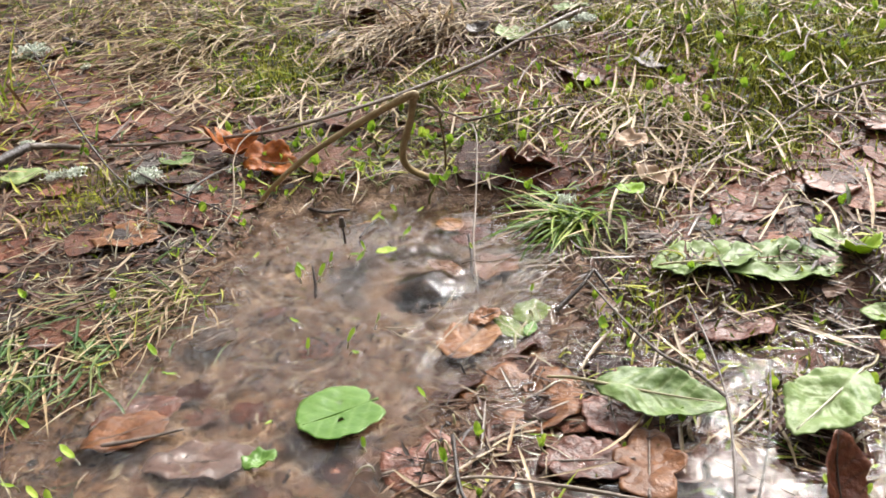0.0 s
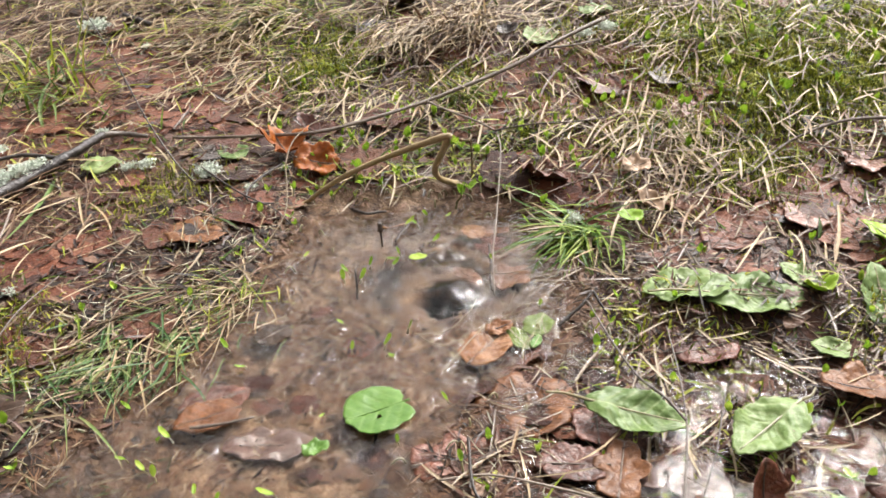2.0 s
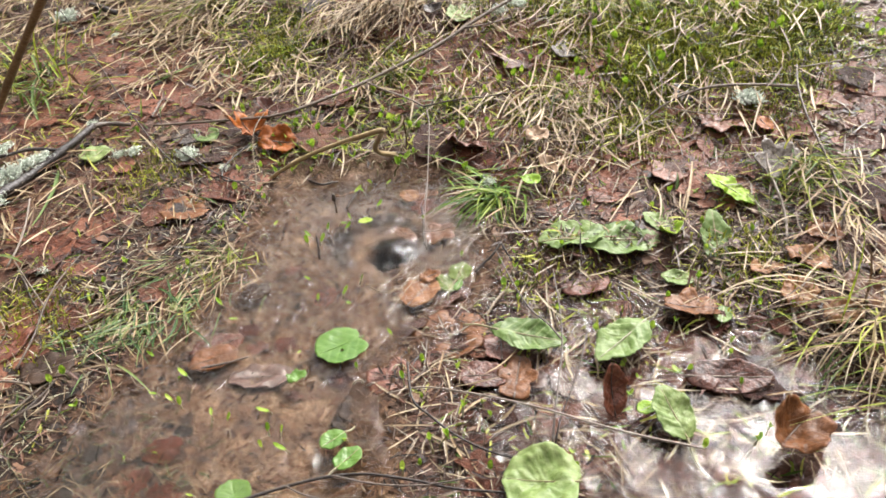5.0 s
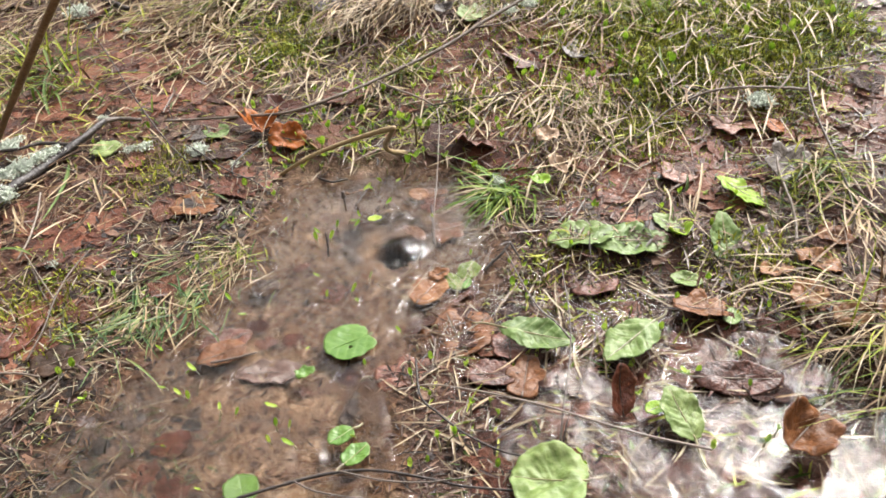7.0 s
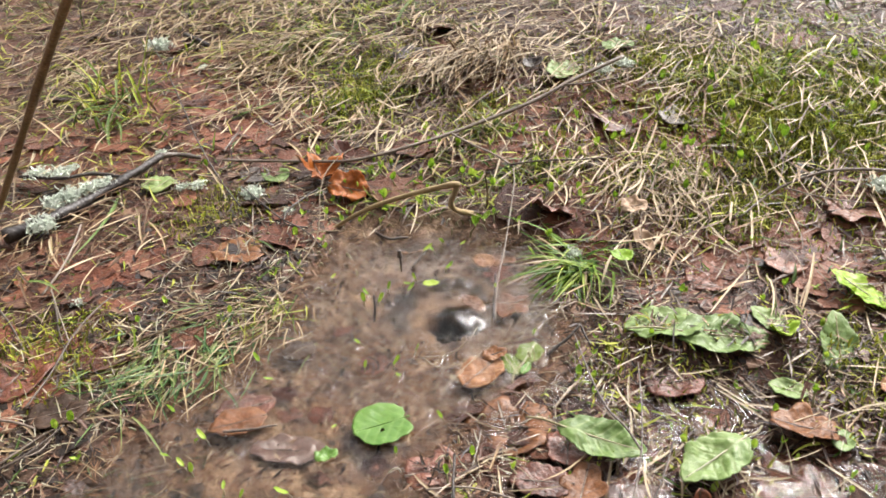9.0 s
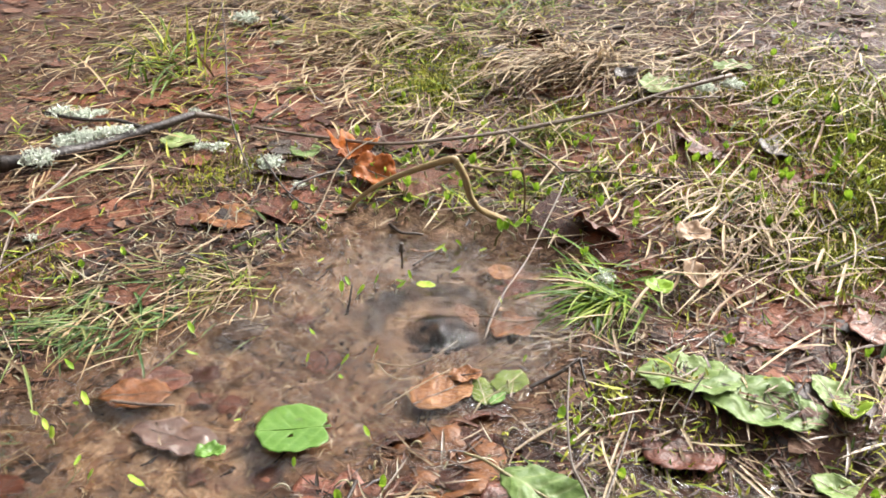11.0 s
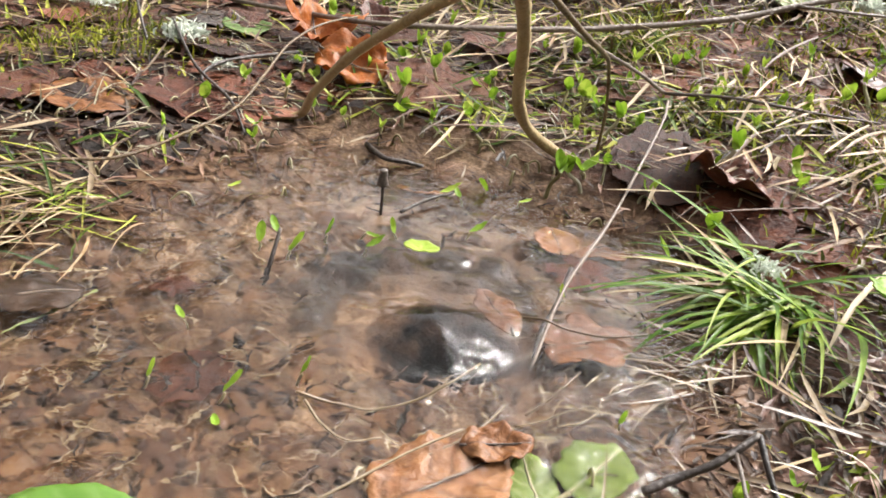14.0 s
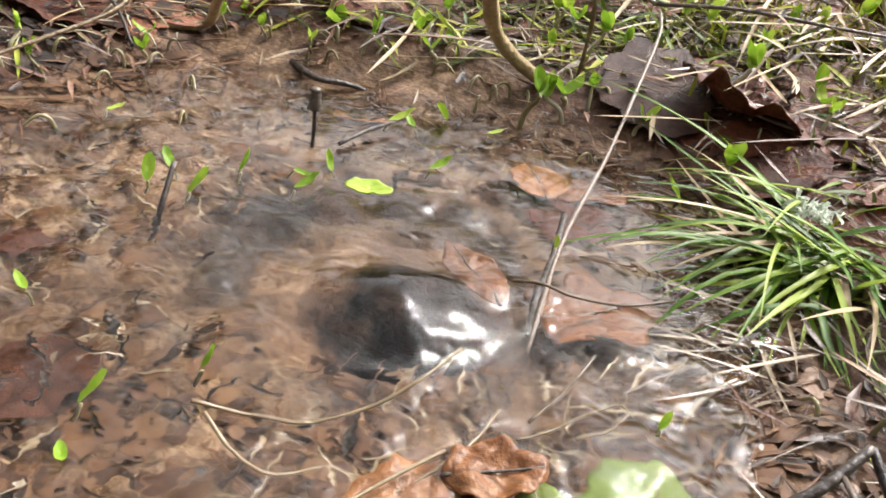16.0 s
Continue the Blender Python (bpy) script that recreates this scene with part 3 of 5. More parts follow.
def build_backdrop():
    """Unseen dark treeline wall far off all round, added to shape reflections; lower sunwards."""
    verts, faces, n = [], [], 240
    for k in range(n):
        a = 2 * math.pi * k / n
        r = 16 + 2.5 * noise.noise((math.cos(a) * 3, math.sin(a) * 3, 0))
        # gap on the sun's side lets bright sky into the water's reflections
        away = abs((a - radians(65) + math.pi) % (2 * math.pi) - math.pi)
        top = 2.2 + 7.5 * float(smooth(0.7, 1.2, away)) + 2.0 * noise.noise((math.cos(a) * 9, math.sin(a) * 9, 5)) + 1.5 * noise.noise((math.cos(a) * 30, math.sin(a) * 30, 9))
        for z in (-0.5, top * 0.5, top):
            verts.append((r * math.cos(a), r * math.sin(a), z))
        for j in (0, 1):
            b, c = 3 * k + j, 3 * ((k + 1) % n) + j
            faces.append((b, c, c + 1, b + 1))
    mat = material("backdrop_brown", [(0.03, 0.024, 0.018), (0.07, 0.055, 0.04), (0.12, 0.10, 0.07)], 1.5, 0.9, 0.3)
    tagged(mesh_object("backdrop", verts, faces, mat), "unseen dark woodland-toned backdrop added to shape reflections", "woodland", kind="structure")


build_ground()
build_water()
build_backdrop()


# ---- loose cover ----
rng = np.random.default_rng(5)


def scatter(n, box, keep=None):
    """n places on the ground in box (x0, y0, x1, y1); keep(x, y) gives the odds."""
    out = []
    while len(out) < n:
        x, y = rng.uniform(box[0], box[2], n), rng.uniform(box[1], box[3], n)
        ok = rng.random(n) < (keep(x, y) if keep else 1)
        out += list(zip(x[ok], y[ok]))
    p = np.array(out[:n])
    return np.column_stack([p, height(p[:, 0], p[:, 1])])


def patches(spots):
    """Odds that are high in round patches (x, y, radius, weight)."""
    def odds(x, y):
        v = np.zeros(np.shape(x))
        for cx, cy, r, w in spots:
            v = np.maximum(v, w * np.exp(-(((x - cx) ** 2 + (y - cy) ** 2) / r ** 2)))
        return v
    return odds


dry = lambda x, y: smooth(0.0, 0.05, shore(x, y))
NEAR = (-0.8, -0.5, 0.75, 1.2)

LITTER = [leaf_mesh("fallen_leaf", o, 1.0, M["litter"], seed=k, cup=c * 0.5, wave=0.06, curl=q * 0.6, fold=0.03, rings=5, spokes=34, veins=7, relief=0.01, edge=0.30)
          for k, (o, c, q) in enumerate([(oval(0.36), 0.05, 0.0), (oval(0.42, 0.3, 0.02), -0.06, 0.05), (oval(0.30, 0.8, 0, 6), 0.08, 0.0), (oval(0.28, 0.6, 0, 7), -0.06, 0.1),
                                         (oval(0.40, 0.9, 0.02), 0.03, 0.0), (palm(5), 0.06, 0.05), (oval(0.45, 0.9, 0.03), 0.06, 0.15), (oval(0.34, 0.2, 0.03), -0.04, 0.0)])]


def fallen_leaves(n, box, keep, sizes, up=0.003, tilt=0.05, label="flat wet reddish-brown fallen leaf on the soil", group="fallen leaves of the woodland floor"):
    for k, (x, y, z) in enumerate(scatter(n, box, keep)):
        ob = new("fallen_leaf", LITTER[k % len(LITTER)])
        s = rng.uniform(*sizes)
        e = 0.02
        sx, sy = float(height(x + e, y) - height(x - e, y)) / (2 * e), float(height(x, y + e) - height(x, y - e)) / (2 * e)
        lie = Vector((0, 0, 1)).rotation_difference(Vector((-sx, -sy, 1))).to_matrix().to_4x4()
        ob.matrix_world = Matrix.Translation((x, y, max(z, -0.02) + up * rng.uniform(0.4, 1.6))) @ lie @ Matrix.Rotation(rng.uniform(0, 6.28), 4, "Z") @ Matrix.Rotation(rng.normal(0, tilt), 4, "X") @ Matrix.Rotation(rng.normal(0, tilt), 4, "Y") @ Matrix.Diagonal((s, s, s, 1)) @ Matrix.Translation((-0.5, 0, 0))
        tagged(ob, label, "leaf", group)


def joined_leaves(name, n, box, keep, sizes, up, label, mat="crumb", tilt=0.03, curl=0.22):
    """A bed of leaf pieces past counting, draped over the ground, in one mesh."""
    verts, faces = [], []
    def torn(k):
        r = random.Random(k)
        cut = [(r.uniform(0, 6.28), r.uniform(0.12, 0.4)) for _ in range(4)]
        jag = [r.uniform(0.8, 1.15) for _ in range(16)]
        return lambda a: min([0.5] + [d / max(0.05, math.cos(a - c)) for c, d in cut]) * jag[int(a / 6.2832 * 16) % 16]
    shapes = [leaf_data(torn(k), 1.0, seed=40 + k, cup=0.06, wave=0.16, fold=0.04, rings=2, spokes=12, veins=0, relief=0.02) for k in range(12)]
    spots = scatter(n, box, keep)
    for k, (x, y, z) in enumerate(spots):
        v, f, w = shapes[k % 12]
        v = np.array(v)
        a, s, slim = rng.uniform(0, 6.28), rng.uniform(*sizes), rng.uniform(0.6, 1)
        lx, ly = (v[:, 0] - 0.5) * s, v[:, 1] * s * slim
        px, py = x + lx * math.cos(a) - ly * math.sin(a), y + lx * math.sin(a) + ly * math.cos(a)
        low = 0.3 if z < 0.004 else 1.0
        pz = rng.uniform(0, up) * low + v[:, 2] * s * curl + lx * rng.normal(0, tilt) * low + ly * rng.normal(0, tilt) * low
        b = len(verts)
        verts += np.column_stack([px, py, pz]).tolist()
        faces += [tuple(b + i for i in q) for q in f]
    verts = np.array(verts)
    verts[:, 2] += np.maximum(height(verts[:, 0], verts[:, 1]), -0.021) + 0.0012
    ob = mesh_object(name, verts, faces, M[mat])
    return tagged(ob, label, "leaf litter", kind="stuff")


STRAW = patches([(-0.72, 0.75, 0.12, 0.6), (-0.55, 0.88, 0.12, 0.6), (-0.40, 0.98, 0.15, 0.6), (-0.30, 0.62, 0.06, 0.6), (-0.361, 0.696, 0.075, 1), (-0.287, 0.477, 0.045, 0.9), (-0.025, 0.622, 0.085, 1), (0.062, 0.634, 0.06, 0.8), (0.236, 0.201, 0.07, 1), (0.187, 0.291, 0.06, 0.6),
                 (0.232, 0.095, 0.05, 0.6), (0.317, 0.150, 0.05, 0.5), (0.281, 0.016, 0.05, 0.25), (-0.618, 0.486, 0.1, 0.2), (-0.142, 0.436, 0.05, 0.3), (-0.471, 0.797, 0.10, 0.2),
                 (0.217, 0.551, 0.1, 0.5), (-0.55, 0.33, 0.08, 0.5), (-0.40, 0.52, 0.06, 0.5), (-0.33, 0.60, 0.06, 0.6), (0.33, 0.02, 0.05, 0.4), (0.45, 0.2, 0.08, 0.5), (0.55, 0.4, 0.1, 0.4), (0.33, 0.45, 0.08, 0.5), (0.42, 0.62, 0.1, 0.5), (-0.5, 0.16, 0.06, 0.3), (-0.6, 0.2, 0.08, 0.3), (-0.049, 0.751, 0.12, 0.6), (0.101, 0.747, 0.2, 0.4), (-0.093, 0.212, 0.05, 0.12), (0.516, -0.144, 0.08, 0.5), (-0.044, 0.432, 0.06, 0.7), (0.111, 0.405, 0.08, 0.7), (-0.167, 0.476, 0.06, 0.5), (0.127, 0.222, 0.05, 0.4)])
GREEN = patches([(-0.62, 0.40, 0.10, 0.4), (-0.52, 0.48, 0.07, 0.4), (-0.44, 0.68, 0.08, 0.5), (-0.42, 0.36, 0.05, 0.3), (-0.198, 0.526, 0.08, 1), (-0.195, 0.682, 0.09, 1), (-0.610, 0.612, 0.10, 0.8), (-0.135, 0.571, 0.06, 0.8), (0.501, 0.338, 0.12, 0.8), (0.622, 0.289, 0.16, 0.9), (0.344, 0.128, 0.05, 0.8), (0.035, 0.448, 0.05, 0.8),
                 (-0.033, 0.364, 0.06, 0.7), (-0.228, 0.516, 0.05, 0.8), (0.289, 0.231, 0.06, 0.4), (0.110, 0.225, 0.06, 0.4), (0.502, -0.052, 0.06, 0.8), (0.290, 0.433, 0.08, 0.4), (-0.081, 0.251, 0.05, 0.6),
                 (0.500, 0.347, 0.25, 0.8), (-0.239, 0.875, 0.2, 0.6), (-0.514, 0.051, 0.05, 0.3), (0.362, -0.021, 0.05, 0.3), (0.117, -0.101, 0.08, 0.08), (-0.048, 0.315, 0.05, 0.9), (0.013, 0.278, 0.05, 0.8), (-0.148, 0.248, 0.05, 0.7), (0.086, 0.278, 0.06, 0.6)])
MOSS = patches([(0.62, 0.35, 0.12, 0.8), (0.30, 0.52, 0.08, 0.6), (-0.2, 0.56, 0.06, 0.6), (0.26, 0.30, 0.06, 0.6), (0.02, 0.46, 0.05, 0.6), (0.52, 0.12, 0.06, 0.5), (0.424, 0.283, 0.11, 1), (0.543, 0.256, 0.12, 0.9), (0.336, 0.130, 0.06, 0.7), (-0.372, 0.234, 0.05, 0.3), (-0.400, 0.192, 0.04, 0.25), (0.360, 0.404, 0.1, 0.6), (0.160, -0.199, 0.06, 0.1),
                (0.117, -0.101, 0.06, 0.15), (0.172, -0.137, 0.06, 0.12), (0.357, 0.358, 0.2, 0.7), (-0.175, 0.631, 0.08, 0.4), (-0.503, -0.072, 0.06, 0.4), (0.377, -0.163, 0.06, 0.35)])
open_wet = lambda x, y: 0.25 + 0.75 * smooth(-0.01, 0.03, height(x, y))
dry_soft = lambda x, y: smooth(-0.03, 0.02, shore(x, y))

RED = patches([(-0.451, 0.592, 0.07, 1), (-0.348, 0.457, 0.06, 1), (-0.395, 0.418, 0.06, 0.8), (0.205, 0.385, 0.075, 1), (0.087, 0.431, 0.065, 0.9), (0.15, 0.47, 0.05, 0.8), (0.30, 0.30, 0.05, 0.7), (0.460, 0.123, 0.06, 0.6), (0.261, 0.028, 0.06, 0.9), (0.360, 0.038, 0.07, 0.6), (-0.613, 0.424, 0.08, 0.9),
               (-0.523, -0.099, 0.05, 0.5), (-0.535, 0.080, 0.05, 0.4), (0.100, 0.178, 0.05, 1), (0.045, 0.380, 0.04, 0.7), (0.637, 0.088, 0.07, 0.8), (0.335, 0.320, 0.05, 0.6), (-0.270, 0.224, 0.06, 0.5), (0.009, 0.555, 0.05, 0.6), (-0.508, 0.599, 0.12, 0.8), (-0.474, 0.110, 0.05, 0.5)])
bare = lambda x, y: 1 - 0.85 * RED(x, y)
SHOWN = [(-0.131, -0.184), (0.076, -0.232), (0.176, -0.262), (0.15, -0.069), (0.2, -0.08), (0.25, -0.095), (0.296, -0.098), (0.344, -0.123), (0.346, -0.167), (0.397, -0.045), (0.148, 0.037), (-0.467, 0.291), (0.042, -0.427), (0.19, -0.374), (0.027, -0.078), (0.181, 0.132), (0.183, 0.082), (0.11, 0.06), (-0.326, 0.126), (-0.237, 0.303), (-0.194, 0.266)]


def clear_of(x, y):
    """Low odds on top of the leaves that lie uppermost."""
    return smooth(0.025, 0.055, np.min([np.hypot(x - a, y - b) for a, b in SHOWN], 0))


FILM = patches([(0.092, -0.297, 0.11, 0.8), (0.020, -0.228, 0.07, 0.7), (0.203, -0.303, 0.09, 0.7), (0.146, -0.409, 0.10, 0.7), (-0.041, -0.359, 0.06, 0.5), (0.033, -0.079, 0.05, 0.8), (0.076, -0.059, 0.05, 0.5)])
CLEAR = lambda x, y: smooth(0.05, 0.10, np.hypot((x - CORNER[0]) * 0.8, y - CORNER[1]))
fallen_leaves(150, (-0.8, -0.5, 0.75, 1.05), lambda x, y: clear_of(x, y) * dry(x, y) * (1 - 0.7 * np.maximum(STRAW(x, y), GREEN(x, y))), (0.035, 0.08), 0.005)
fallen_leaves(7, (-0.48, -0.45, 0.07, 0.14), lambda x, y: (shore(x, y) < -0.012) & (np.hypot(x - VENT[0], y - VENT[1]) > 0.10) & (rng.random(np.shape(x)) < 0.35 + 0.65 * smooth(-0.2, -0.05, x)), (0.025, 0.055), 0.0025, 0.05, "brown leaf lying sunken on the sandy pool bed", "sunken leaves")
WEED = patches([(-0.438, -0.286, 0.09, 1), (-0.470, -0.317, 0.09, 1), (-0.370, -0.245, 0.06, 0.6), (-0.330, -0.344, 0.06, 0.4)])
DARK = patches([(-0.10, -0.09, 0.06, 0.8), (-0.02, -0.13, 0.05, 0.8), (-0.16, 0.0, 0.04, 0.5), (-0.120, -0.133, 0.055, 1), (-0.179, -0.151, 0.06, 0.8), (-0.072, -0.117, 0.03, 0.6)])
fallen_leaves(7, (-0.4, -0.4, 0.0, 0.1), lambda x, y: DARK(x, y) * (shore(x, y) < -0.01), (0.022, 0.05), 0.003, 0.06, "dark orange-brown leaf sunken on the pool bed", "sunken leaves")
fallen_leaves(58, (-0.04, -0.47, 0.42, -0.1), lambda x, y: clear_of(x, y) * CLEAR(x, y) * (0.3 + FILM(x, y)), (0.025, 0.06), 0.003, 0.10, "wet brown leaf lying in a film of water", "leaves on the wet flat")
fallen_leaves(26, (0.33, -0.40, 0.62, -0.08), clear_of, (0.03, 0.065), 0.004, 0.10, "orange-brown dead leaf in the litter of the bank", "leaves of the lower bank")
joined_leaves("leaf_mulch", 5200, (-1.2, -0.55, 1.15, 1.9), lambda x, y: smooth(-0.03 + 0.05 * smooth(0, 0.1, y), 0.03 + 0.03 * smooth(0, 0.1, y), shore(x, y)) * (1 - 0.4 * STRAW(x, y)) * (1 - 0.8 * FILM(x, y)) * CLEAR(x, y), (0.008, 0.040), 0.004, "matted reddish-brown leaf mulch covering the soil")
joined_leaves("matted_leaves", 1300, (-0.9, -0.5, 0.9, 1.2), lambda x, y: RED(x, y) * dry(x, y), (0.025, 0.08), 0.004, "matted wet red-brown leaves in patches on the bank", "red", 0.03)
joined_leaves("sunken_mulch", 2600, (-0.5, -0.5, 0.09, 0.17), lambda x, y: (shore(x, y) < 0.01) & (WEED(x, y) < 0.3) & (np.hypot(x - BOWL[0], y - BOWL[1]) > 0.078) & (rng.random(np.shape(x)) < 0.3 + 0.7 * np.maximum(DARK(x, y), smooth(-0.06, 0.0, shore(x, y)) * (1 - 0.6 * smooth(0.03, 0.10, y)))), (0.003, 0.017), 0.003, "soft brown leaf scraps sunken in the pool", "sludge")


def mat_of(name, n, box, keep, length, width, rise, droop, mat, up=0.004, heading=None, label="", category="grass", seg=4, taper=2.2):
    p = scatter(n, box, keep)
    p[:, 2] = np.maximum(p[:, 2], -0.02) + rng.uniform(0, up, n)
    ang = rng.uniform(0, 6.28, n) if heading is None else rng.normal(heading, 0.55, n)
    ob = blades(name, p, ang, rng.uniform(*length, n), rng.uniform(*width, n), rng.normal(*rise, n), rng.normal(*droop, n), mat, seg, taper=taper)
    return tagged(ob, label, category, kind="stuff")


mat_of("debris", 18500, NEAR, lambda x, y: dry_soft(x, y) * CLEAR(x, y) * (1 - FILM(x, y)), (0.004, 0.03), (0.0008, 0.0045), (0.1, 0.2), (0.1, 0.4), M["crumb"], 0.008, None, "crumbled brown leaf pieces and stalks on soil", "debris", 2)
mat_of("sunken_debris", 2400, (-0.5, -0.5, 0.09, 0.17), lambda x, y: (shore(x, y) < 0) & (np.hypot(x - BOWL[0], y - BOWL[1]) > 0.066) & (rng.random(np.shape(x)) < 0.2 + 0.8 * smooth(-0.07, 0, shore(x, y))), (0.004, 0.03), (0.0008, 0.002), (0.05, 0.1), (0.1, 0.3), M["sludge"], 0.002, None, "thin brown stalks on the pool bed", "debris", 3)
in_pool = lambda x, y: (shore(x, y) < -0.005) & (np.hypot(x - BOWL[0], y - BOWL[1]) > 0.06) & (rng.random(np.shape(x)) < 0.25 + 0.75 * smooth(-0.25, -0.1, y))
mat_of("pale_scraps", 480, (-0.45, -0.5, 0.09, 0.18), in_pool, (0.004, 0.02), (0.0009, 0.002), (0.15, 0.15), (0.2, 0.3), M["reed"], 0.005, None, "pale stalk pieces drifting over the pool bed", "debris", 3)
mat_of("dark_scraps", 850, (-0.45, -0.5, 0.09, 0.18), in_pool, (0.004, 0.018), (0.001, 0.0035), (0.1, 0.1), (0.1, 0.2), M["rot"], 0.006, None, "dark leaf pieces drifting over the pool bed", "debris", 2)
mat_of("mud_debris", 2800, (-0.1, -0.5, 0.48, 0.0), lambda x, y: dry_soft(x, y) * CLEAR(x, y) * (1 - 0.6 * FILM(x, y)), (0.005, 0.03), (0.001, 0.004), (0.08, 0.12), (0.1, 0.3), M["rot"], 0.006, None, "black rotten leaf pieces on the wet mud", "debris", 2)
mat_of("twiglets", 650, (-0.9, -0.5, 0.8, 1.2), dry_soft, (0.025, 0.10), (0.0012, 0.0022), (0.08, 0.1), (0.05, 0.1), M["rot"], 0.012, None, "thin dark twig pieces strewn over the litter", "twigs", 3)
mat_of("short_grass", 5000, (-1.0, -0.5, 0.95, 1.5), lambda x, y: dry(x, y) * bare(x, y), (0.012, 0.045), (0.0018, 0.0040), (0.16, 0.22), (0.3, 0.4), M["grass"], 0.004, None, "short green grass blades among wet leaves")
mat_of("thick_grass", 4200, NEAR, lambda x, y: GREEN(x, y) * dry(x, y) * bare(x, y), (0.012, 0.045), (0.002, 0.0045), (0.24, 0.26), (0.45, 0.45), M["grass"], 0.008, None, "dense patches of green grass on the bank")
mat_of("brown_straw", 8500, (-1.0, -0.5, 0.9, 1.4), lambda x, y: dry(x, y) * (1 - 0.4 * RED(x, y)), (0.012, 0.07), (0.0012, 0.003), (0.03, 0.08), (0.1, 0.15), M["soaked"], 0.007, None, "flat brown soaked grass stalks matted over the soil", "dry grass", 4, 9)
mat_of("loose_straw", 4600, (-1.0, -0.5, 0.95, 1.5), lambda x, y: dry(x, y) * bare(x, y), (0.015, 0.075), (0.0008, 0.0024), (0.02, 0.07), (0.1, 0.15), M["straw"], 0.009, None, "scattered straw-yellow dead grass blades", "dry grass", 4, 9)
mat_of("matted_straw", 3000, NEAR, lambda x, y: STRAW(x, y) * dry(x, y) * bare(x, y), (0.03, 0.11), (0.0012, 0.0034), (0.05, 0.10), (0.18, 0.2), M["straw"], 0.02, -1.9, "thick mats of pale dead grass combed downhill", "dry grass", 5, 9)
mat_of("moss", 34000, NEAR, lambda x, y: MOSS(x, y) * dry(x, y) * bare(x, y), (0.005, 0.015), (0.0014, 0.003), (0.9, 0.4), (1.0, 0.5), M["moss"], 0.006, None, "yellow-green moss cushions on the bank", "moss", 2)
mat_of("far_grass", 3500, (-1.3, 0.9, 1.3, 2.4), None, (0.03, 0.09), (0.0015, 0.003), (0.5, 0.4), (1.2, 0.6), M["grass"], 0.006, None, "short green grass further up the bank")
mat_of("far_straw", 3500, (-1.3, 0.9, 1.3, 2.4), None, (0.04, 0.13), (0.0012, 0.003), (0.25, 0.25), (0.5, 0.4), M["straw"], 0.02, -1.9, "pale dead grass further up the bank", "dry grass")


mat_of("pond_weed", 350, (-0.62, -0.5, -0.2, -0.12), WEED, (0.008, 0.03), (0.001, 0.0022), (0.3, 0.3), (0.8, 0.4), M["weed"], 0.001, None, "dull green weed under the water", "weed", 3)
mat_of("sunken_straw", 160, (-0.62, -0.5, -0.15, -0.1), WEED, (0.02, 0.06), (0.0008, 0.0016), (0.05, 0.06), (0.1, 0.1), M["reed"], 0.003, None, "pale dead stalks under the water", "dry grass", 3)
joined_leaves("drowned_litter", 420, (-0.66, -0.5, -0.3, -0.14), WEED, (0.008, 0.03), 0.004, "dark rotten leaf scraps under the murky shallows", "rot")
WETBANK = lambda x, y: smooth(0.0, 0.02, shore(x, y)) * smooth(0.22, 0.10, shore(x, y)) * smooth(-0.1, -0.25, x + 0.25 * y)
joined_leaves("bank_rot", 1700, (-0.7, -0.35, -0.1, 0.4), lambda x, y: WETBANK(x, y), (0.004, 0.018), 0.004, "black wet leaf scraps along the pool's bank", "rot")
mat_of("pale_rootlets", 900, (-0.7, -0.35, 0.3, 0.4), lambda x, y: np.maximum(WETBANK(x, y), 0.4 * dry(x, y) * smooth(0.14, 0.06, shore(x, y))), (0.008, 0.032), (0.0008, 0.0016), (0.25, 0.3), (0.6, 0.7), M["stem"], 0.006, None, "pale curled rootlets and stalks on black mud", "roots", 5)
mat_of("flat_rootlets", 500, (-0.08, -0.47, 0.46, -0.05), lambda x, y: CLEAR(x, y), (0.01, 0.045), (0.0009, 0.0018), (0.1, 0.15), (0.3, 0.4), M["reed"], 0.006, None, "thin dead stalks strewn over the wet litter", "stalks", 4)


# ---- tufts ----
def tuft(name, place, spread, n, length, width, rise, droop, headings, label, dead=0.3, mat="grass", single=False, old="straw"):
    """A rooted tuft: living blades and dead ones as two parts."""
    ob = empty(name, Matrix.Translation((place[0], place[1], float(max(height(place[0], place[1]), -0.02)))))
    for part_name, m, k in (("living_foliage", M[mat], int(n * (1 - dead))), ("dead_foliage", M[old], int(n * dead))):
        if not k:
            continue
        p = np.column_stack([rng.normal(place[0], spread[0], k), rng.normal(place[1], spread[1], k), np.zeros(k)])
        p[:, 2] = np.maximum(height(p[:, 0], p[:, 1]), -0.015) + rng.uniform(0, 0.006, k)
        a = np.radians(rng.normal(headings[0], headings[1], k))
        if single:
            for i in range(k):
                b = blades("blade", p[i:i + 1], a[i:i + 1], rng.uniform(*length, 1), rng.uniform(*width, 1), rng.normal(*rise, 1), rng.normal(*droop, 1), m, 7)
                b.parent = ob
                b.matrix_parent_inverse = ob.matrix_world.inverted()
            continue
        b = blades(part_name, p, a, rng.uniform(*length, k), rng.uniform(*width, k), rng.normal(*rise, k), rng.normal(*droop, k), m, 6)
        b.parent = ob
        b.matrix_parent_inverse = ob.matrix_world.inverted()
    return tagged(ob, label, "grass tuft")


